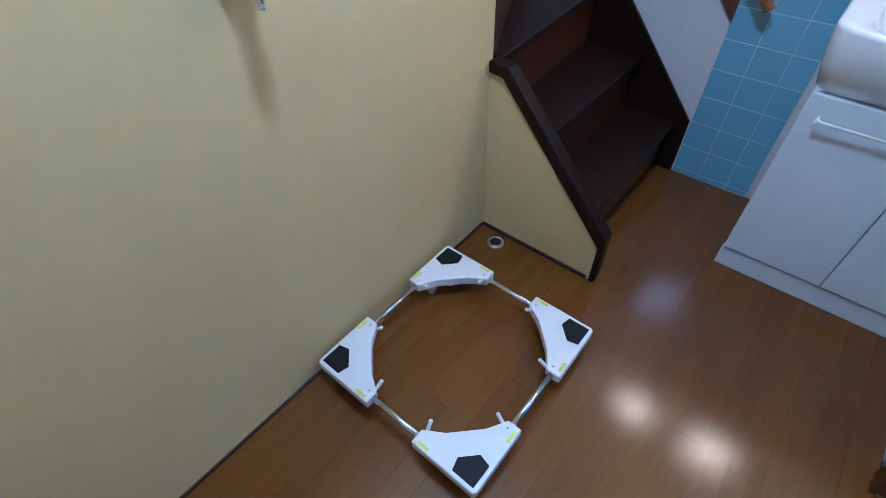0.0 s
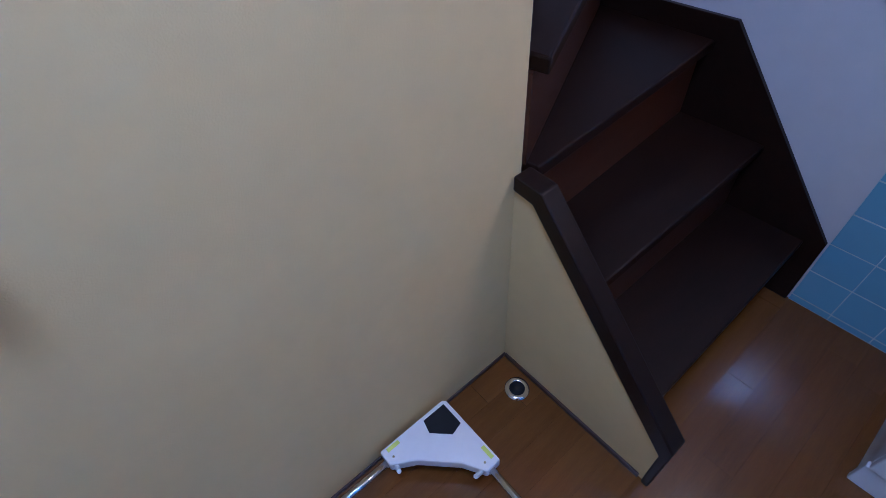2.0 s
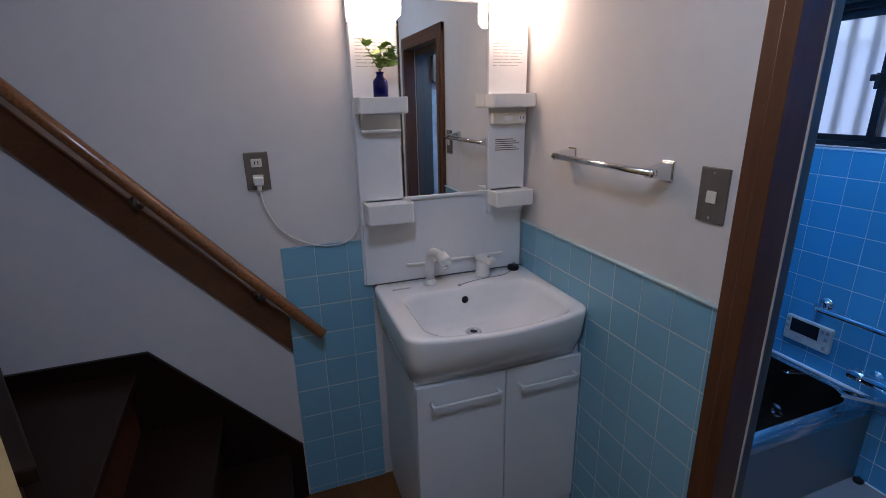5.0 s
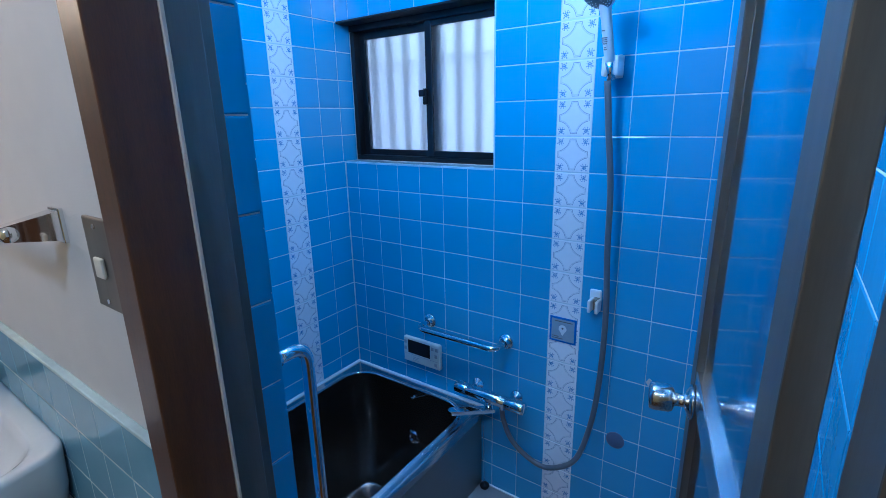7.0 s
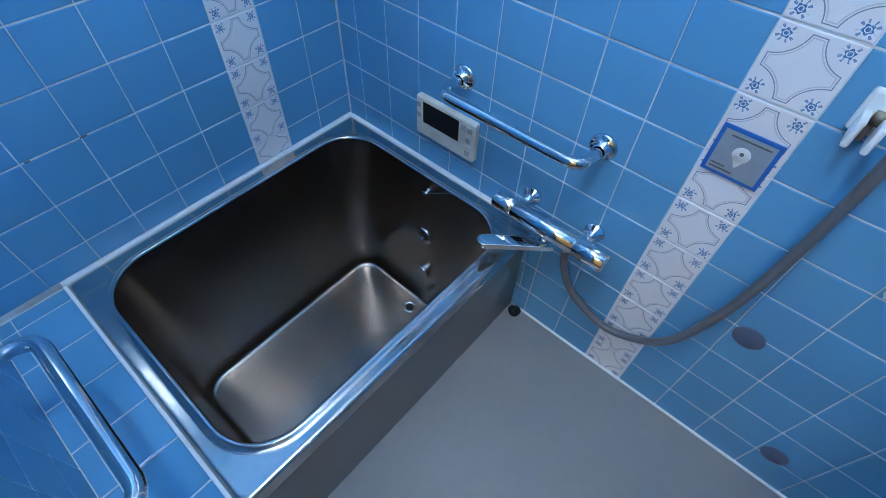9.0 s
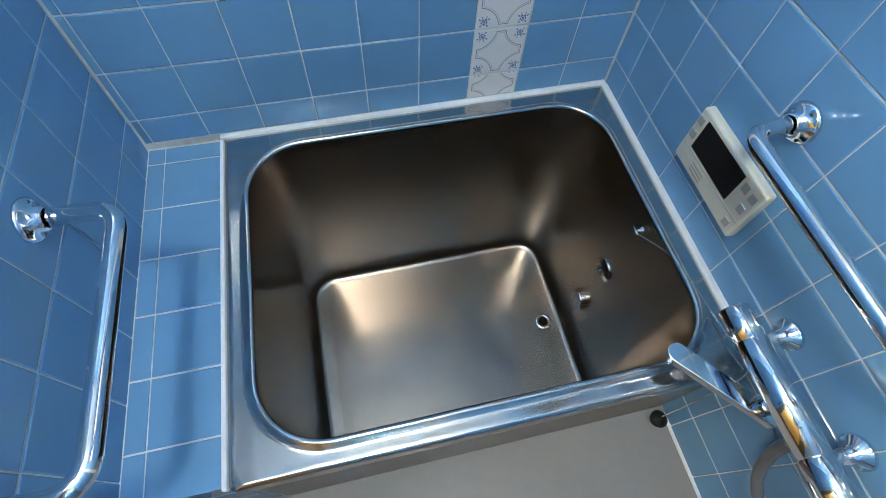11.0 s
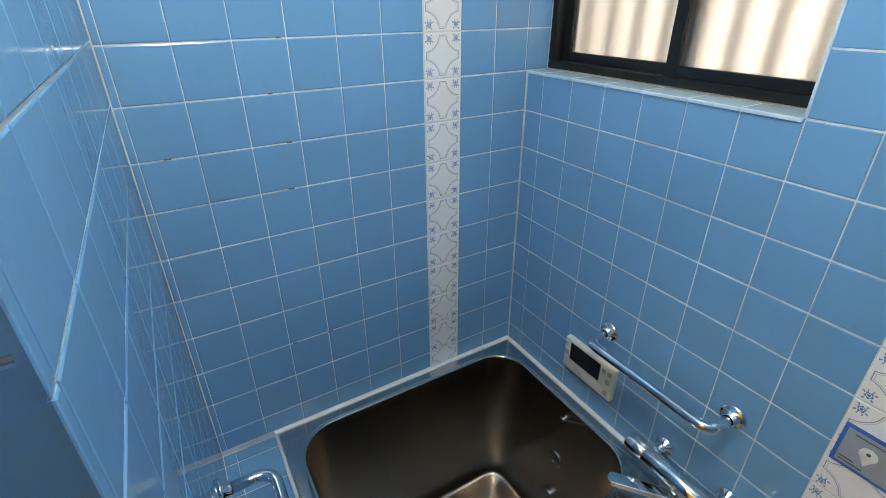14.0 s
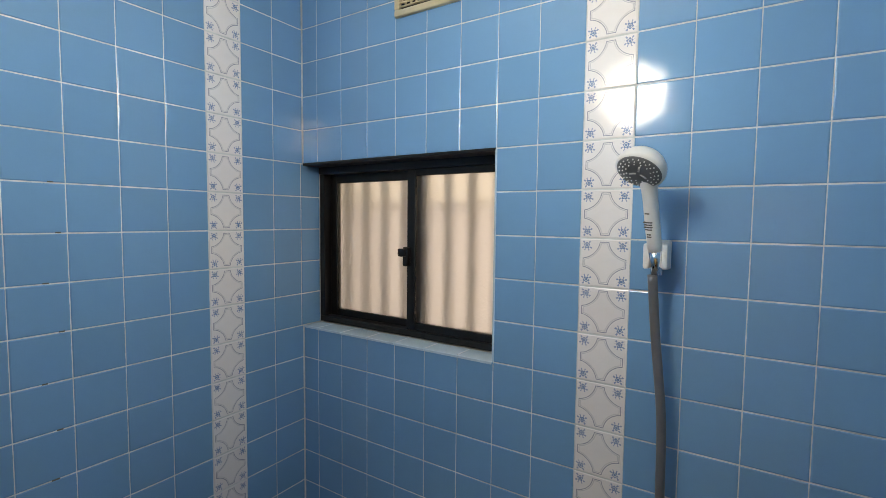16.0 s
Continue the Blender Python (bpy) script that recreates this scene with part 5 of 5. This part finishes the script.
hose = thing("shower_hose", (-0.05, -1.0, 0.25), "grey plastic shower hose hanging in a loop", "hose")
hp = curve_points([(-0.065, -0.800, MZ - 0.028), (-0.062, -0.808, 0.33), (-0.055, -0.848, 0.248), (-0.048, -0.945, 0.192), (-0.045, -1.025, 0.215), (-0.045, -1.088, 0.285), (-0.043, -1.128, 0.44), (-0.042, -1.146, 0.62), (-0.042, -1.150, 0.84), (-0.044, -1.141, 1.05), (-0.046, -1.137, 1.24), (-0.050, -1.121, 1.41), (-0.060, -1.112, 1.54)], 10)
part("hose", tube(bmesh.new(), hp, 0.0095, 14), M_HOSE, hose)

holder = thing("shower_holder", (0, -1.115, 1.575), "white shower holder on the wall", "holder")
part("base", made_box((-0.018, -1.138, 1.548), (0.001, -1.094, 1.610), 0.005), M_PLASTIC, holder)
for y in (-1.1345, -1.0995):
    part("prong", made_box((-0.068, y - 0.0055, 1.552), (-0.016, y + 0.0055, 1.604), 0.004), M_PLASTIC, holder)
shower = thing("hand_shower", (-0.07, -1.115, 1.6), "white hand shower with dark grey spray face", "shower")
H0, H1 = Vector((-0.055, -1.118, 1.555)), Vector((-0.108, -1.108, 1.722))
hd = (H1 - H0).normalized()
part("ferrule", cyl(bmesh.new(), H0 - hd * 0.014, H0 + hd * 0.036, 0.0118, 0.0128, 20), M_CHROME, shower, "chrome hose nut")
bm = lathe(bmesh.new(), [(0, 0.034), (0.0115, 0.034), (0.0135, 0.045), (0.0145, 0.09), (0.0140, 0.14), (0.0152, 0.165), (0.021, 0.19)], H0, hd, 24)
part("handle", bm, M_PLASTIC, shower)
fn = Vector((-0.58, 0.22, -0.78)).normalized()
hc = Vector((-0.138, -1.099, 1.750))
part("head", lathe(bmesh.new(), [(0, -0.028), (0.020, -0.027), (0.036, -0.020), (0.0445, -0.008), (0.0468, 0.004), (0.0455, 0.010), (0.042, 0.012)], hc, fn, 36), M_PLASTIC, shower)
face = part("spray_face", lathe(bmesh.new(), [(0.042, 0.0115), (0.041, 0.0135), (0.02, 0.015), (0, 0.0152)], hc, fn, 36), M_SHOWERFACE, shower, "dark grey spray face")
t1 = fn.orthogonal().normalized()
t2 = fn.cross(t1)
for rr, n in ((0.0365, 22), (0.030, 18), (0.0235, 12)):
    for k in range(n):
        a = 2 * math.pi * k / n + rr * 40
        q = hc + (t1 * math.cos(a) + t2 * math.sin(a)) * rr + fn * 0.0138
        part("nozzle", cyl(bmesh.new(), q, q + fn * 0.0022, 0.0013, seg=6), M_PLASTIC, face)
for k in range(3):
    a = 2 * math.pi * k / 3 + 0.5
    q0, q1 = hc + (t1 * math.cos(a) + t2 * math.sin(a)) * 0.005 + fn * 0.015, hc + (t1 * math.cos(a) + t2 * math.sin(a)) * 0.018 + fn * 0.015
    part("rib", cyl(bmesh.new(), q0, q1, 0.002, seg=8), M_PALEINK, face)
pn = Vector((-0.85, 0.35, -0.2))
pn = (pn - hd * pn.dot(hd)).normalized()
side = hd.cross(pn)
basis = Matrix((side, pn, hd)).transposed().to_4x4()
for along, half in ((0.118, 0.005), (0.100, 0.010), (0.095, 0.009), (0.090, 0.0095), (0.085, 0.008), (0.075, 0.004), (0.070, 0.005)):
    bm = made_box((-half, 0.0118, -0.0011), (half * 0.8, 0.0150, 0.0011))
    bm.transform(Matrix.Translation(H0 + hd * along) @ basis)
    part("print_line", bm, M_INK, shower)

hook = thing("hose_hook", (0, -1.112, 0.862), "white plastic shower hook low on the wall", "hook")
part("base", made_box((-0.011, -1.123, 0.842), (0.001, -1.085, 0.905), 0.005), M_PLASTIC, hook)
for y in (-1.120, -1.096):
    part("prong", made_box((-0.050, y - 0.005, 0.837), (-0.010, y + 0.005, 0.879), 0.004), M_PLASTIC, hook)
bm = cyl(bmesh.new(), (-0.0155, -1.112, 0.865), (-0.0155, -1.112, 0.881), 0.009, seg=14)
box(bm, (-0.018, -1.112, 0.837), (-0.012, -1.096, 0.867), 0.002)
part("pad", bm, M_PLATE, hook, "brown rubber pad")

# blue-edged notice on the flowered tiles
sign = thing("wall_notice", (0, -0.995, 0.735), "grey notice plate with blue edge on the flowered tiles", "sign")
NY0, NY1, NZ0, NZ1 = -1.046, -0.951, 0.688, 0.780
part("border", made_box((-0.0035, NY0, NZ0), (0.0, NY1, NZ1), 0.001), M_BLUEPLASTIC, sign, "blue border")
part("face", made_box((-0.0042, NY0 + 0.007, NZ0 + 0.007), (-0.0034, NY1 - 0.007, NZ1 - 0.007)), M_GREYLABEL, sign)
part("mark", cyl(bmesh.new(), (-0.0041, -0.998, 0.739), (-0.0049, -0.998, 0.739), 0.014, seg=24), M_PLASTIC, sign, "white drop mark")
part("mark_dot", cyl(bmesh.new(), (-0.0048, -0.998, 0.741), (-0.0053, -0.998, 0.741), 0.0035, seg=14), M_INK, sign)
part("mark", prism(bmesh.new(), [(-0.0042, -1.0105, 0.735), (-0.0042, -0.998, 0.712), (-0.0042, -0.9855, 0.735)], (-0.0007, 0, 0)), M_PLASTIC, sign)
for i, (y0, y1, z) in enumerate(((-1.032, -0.97, 0.764), (-0.985, -0.962, 0.707), (-1.0, -0.962, 0.700))):
    part("print_line", made_box((-0.0047, y0, z), (-0.004, y1, z + 0.003)), M_INK, sign)

# grey discs and a chip on the tiles
for y, z, r in ((-1.201, 0.375, 0.031), (-1.420, 0.075, 0.030)):
    disc = thing("blank_plate", (0, y, z), "round blue-grey cap flush on the tiled wall", "cap")
    part("cap", lathe(bmesh.new(), [(0, 0.0022), (r * 0.9, 0.002), (r, 0.0005), (r, -0.001)], (0.0, y, z), (-1, 0, 0), 28), M_CAPGREY, disc)
bm = prism(bmesh.new(), [(-0.0004, -1.30 + a * 0.001, 0.62 + b * 0.001) for a, b in ((0, 0), (14, -6), (20, 6), (12, 20), (4, 16), (2, 8))], (-0.0012, 0, 0))
solid("tile_chip", bm, M_CORKMARK, "small pale patch of filler on a tile", "patch", "structure")

# beige vent high on the window wall
vent = thing("wall_vent", (0, -0.48, 2.3), "beige plastic vent grille high on the wall", "vent")
for lo, hi in (((-0.014, -0.611, 2.220), (0.001, -0.395, 2.238)), ((-0.014, -0.611, 2.354), (0.001, -0.395, 2.372)), ((-0.014, -0.413, 2.238), (0.001, -0.395, 2.354)), ((-0.014, -0.611, 2.238), (0.001, -0.593, 2.354))):
    part("frame_bar", made_box(lo, hi, 0.003), M_VENT, vent)
part("backing", made_box((-0.003, -0.593, 2.238), (0.0005, -0.413, 2.354)), M_BLACK, vent, "dark backing")
for i in range(10):
    z = 2.244 + i * 0.0115
    part("slat", made_box((-0.011, -0.593, z), (-0.005, -0.413, z + 0.0035)), M_VENT, vent)
    for k in range(9):
        y = -0.588 + k * 0.0192 + (0.0107 if i % 2 else 0)
        part("slat_web", made_box((-0.0105, y, z + 0.0035), (-0.005, y + 0.004, z + 0.0115)), M_VENT, vent)

# bathroom globe lamp above the door
GL = Vector((-0.80, -0.880, 2.115))
globe = thing("bath_lamp", (XB, GL.y, GL.z), "round opal globe lamp on the wall above the bathroom door, lit", "lamp")
part("bracket", lathe(bmesh.new(), [(0, 0), (0.05, 0), (0.05, 0.02), (0.035, 0.03), (0.02, 0.035), (0.02, 0.12), (0.045, 0.125), (0.045, 0.15), (0, 0.15)], (XB, GL.y, GL.z), (1, 0, 0)), M_PLASTIC, globe)
bm = bmesh.new()
bmesh.ops.create_uvsphere(bm, u_segments=32, v_segments=18, radius=0.105, matrix=Matrix.Translation(GL))
for f in bm.faces:
    f.smooth = True
part("globe", bm, M_BATHGLOW, globe, "lit opal globe")

# rolled sheet in plastic wrap, standing in the corner behind the door
roll = thing("rolled_sheet", (-0.145, -1.580, FLOOR_B), "white rolled sheet in clear plastic wrap standing in the corner", "roll")
bm = lathe(bmesh.new(), [(0, 0), (0.033, 0), (0.034, 0.01), (0.034, 0.345), (0.030, 0.351), (0.025, 0.347), (0.012, 0.349), (0, 0.34)], (-0.145, -1.580, FLOOR_B), (0, 0, 1), 28)
part("sheet", bm, M_PLASTIC, roll)
bm = lathe(bmesh.new(), [(0.0365, 0.03), (0.037, 0.10), (0.037, 0.20), (0.037, 0.28), (0.037, 0.33), (0.036, 0.37), (0.030, 0.395), (0.021, 0.40), (0.012, 0.412), (0, 0.406)], (-0.145, -1.580, FLOOR_B), (0, 0, 1), 28)
for v in bm.verts:
    v.co += Vector((noise.noise(v.co * 40), noise.noise(v.co * 40 + Vector((5, 0, 0))), noise.noise(v.co * 30 + Vector((0, 9, 0))))) * 0.006
wrap = part("wrap", bm, M_PLASTICWRAP, roll, "crumpled clear plastic wrap")
wrap.visible_shadow = False

# small dark nicks along the joints of the tub wall
nrnd = random.Random(4)
for x, row in ((-0.70, 4), (-0.69, 3), (-0.715, 2), (-0.69, 1), (-0.725, 0), (-0.70, -1), (-0.71, -2), (-0.95, -1), (-0.665, -6), (-0.77, -6)):
    z = SILL + row * A
    off = SKEW * (1 + x)
    solid("tile_nick", made_box((x - nrnd.uniform(0.004, 0.010), off - 0.0034, z + 0.0008), (x + 0.005, off - 0.0018, z + 0.0038)), M_INK, "small dark nick at a tile's edge", "nick", "structure")

# ---------- floor strips and wall tiles ----------
frnd = random.Random(9)
x = XL + 0.004
STRIP = 0.0757
STRIP_MESH = {}
while x < XR - 0.01:
    w = min(STRIP, XR - x) - 0.0002
    y = ROOM_S - frnd.uniform(0, 0.8)
    while y < -0.002:
        ya, yb = max(y, ROOM_S), min(y + 0.91, -0.002)
        if yb - ya > 0.03 and not (x + w < -2.18 and ya > YP):
            if x + w < -2.18:
                yb = min(yb, YP + 0.03)
            ob = new("plank", mesh_of("plank", made_box((-w / 2, -(yb - ya) / 2 + 0.0004, -0.006), (w / 2, (yb - ya) / 2 - 0.0002, 0.0), 0.0002, 1), M_PLANK))
            ob.location = (x + w / 2, (ya + yb) / 2, 0)
            ob.parent = floor
        y += 0.91
    x += STRIP

lay_tiles(wall_east, (0.003, 0, 0), (0, -1, 0), (0, 0, 1), (0.003 - SKEW, -YS), (FLOOR_B, CEIL_B), 0.5 * A, SILL, M_BLUE, holes=((-0.05, WIN_W, SILL, SILL + WIN_H), (0, 0.64, -0.06, RIM - 0.05)), deco=(8.5 * A, 9.5 * A))
lay_tiles(wall_tub, (0, SKEW + 0.003, 0), Vector((1, SKEW, 0)).normalized(), (0, 0, 1), (XB, 0.001), (RIM + 0.004, SILL), -2.05 * A, SILL, M_BLUE, deco=(-3.05 * A, -2.05 * A))
lay_tiles(wall_tub, (0, SKEW + 0.003, 0), Vector((1, SKEW, 0)).normalized(), (0, 0, 1), (XB, 0.078), (SILL, SILL + WIN_H), -2.05 * A, SILL, M_BLUE, deco=(-3.05 * A, -2.05 * A))
lay_tiles(wall_tub, (0, SKEW + 0.003, 0), Vector((1, SKEW, 0)).normalized(), (0, 0, 1), (XB, 0.001), (SILL + WIN_H, CEIL_B), -2.05 * A, SILL, M_BLUE, deco=(-3.05 * A, -2.05 * A))
lay_tiles(wall_bath_west, (XB - 0.003, 0, 0), (0, 1, 0), (0, 0, 1), (JAMB, -0.003), (FLOOR_B, CEIL_B), -0.412 - 5 * A, SILL + 0.008, M_BLUE, holes=((-0.67, 0, -0.06, RIM - 0.02),))
lay_tiles(wall_bath_west, (XB - 0.003, 0, 0), (0, 1, 0), (0, 0, 1), (YS, JAMB), (DOOR_H + 0.03, CEIL_B), JAMB, SILL, M_BLUE)
lay_tiles(wall_bath_west, (0, JAMB + 0.003, 0), (1, 0, 0), (0, 0, 1), (XB - 0.06, XB - 0.003), (FLOOR_B, DOOR_H), XB - 0.10, SILL + 0.035, M_BLUE, pitch=0.15)
lay_tiles(wall_bath_south, (0, YS - 0.003, 0), (-1, 0, 0), (0, 0, 1), (0.003, -XB), (FLOOR_B, CEIL_B), 0.5 * A, SILL, M_BLUE)
lay_tiles(ledge, (0, 0, RIM - 0.0105), (1, 0, 0), (0, 1, 0), (XB, TX0 - 0.007), (TY0 + 0.008, -0.003), TX0 - 0.007 - A, -0.044, M_BLUE)
lay_tiles(ledge, (0, TY0 + 0.0135, 0), (1, 0, 0), (0, 0, 1), (XB, TX0 - 0.007), (FLOOR_B, RIM - 0.008), TX0 - 0.007 - A, RIM, M_BLUE)
lay_tiles(window_sill, (0, 0, SILL - 0.001), (0, -1, 0), (1, 0, 0), (0.003 - SKEW, WIN_W - 0.003), (-0.004, 0.074), 0.5 * A, -0.02, M_SILLSHEEN)
wall_north_tiles = solid("trim_wainscot_north", made_box((-2.158, -0.006, -0.002), (VX0 + 0.004, 0.0, 1.022)), M_TEALGROUT, "teal tiled wainscot beside the stairs", "wainscot", "structure")
lay_tiles(wall_north_tiles, (0, -0.0045, 0), (1, 0, 0), (0, 0, 1), (-2.158, VX0 + 0.004), (0.0, 1.024), -2.158, 1.024, M_TEAL, joint=0.0018, upright=0.0004)
wall_door_tiles = solid("trim_wainscot_door", made_box((XR - 0.006, DOOR_N + 0.071, -0.002), (XR, 0.0, 1.028)), M_TEALGROUT, "teal tiled wainscot beside the washstand", "wainscot", "structure")
lay_tiles(wall_door_tiles, (XR - 0.0045, 0, 0), (0, -1, 0), (0, 0, 1), (0.010, -DOOR_N - 0.071), (0.0, 1.030), 0.010, 1.030, M_TEAL, joint=0.0018, upright=0.0004)
# Top ledge of the tiles; the lamp's light is put into its pale colour.
solid("trim_wainscot_lit_top", made_box((XR - 0.014, DOOR_N + 0.071, 1.0295), (XR + 0.001, -0.001, 1.037), 0.003), M_TEALGROUT, "top ledge of the teal tiles, lamplight in its pale colour", "trim", "structure")
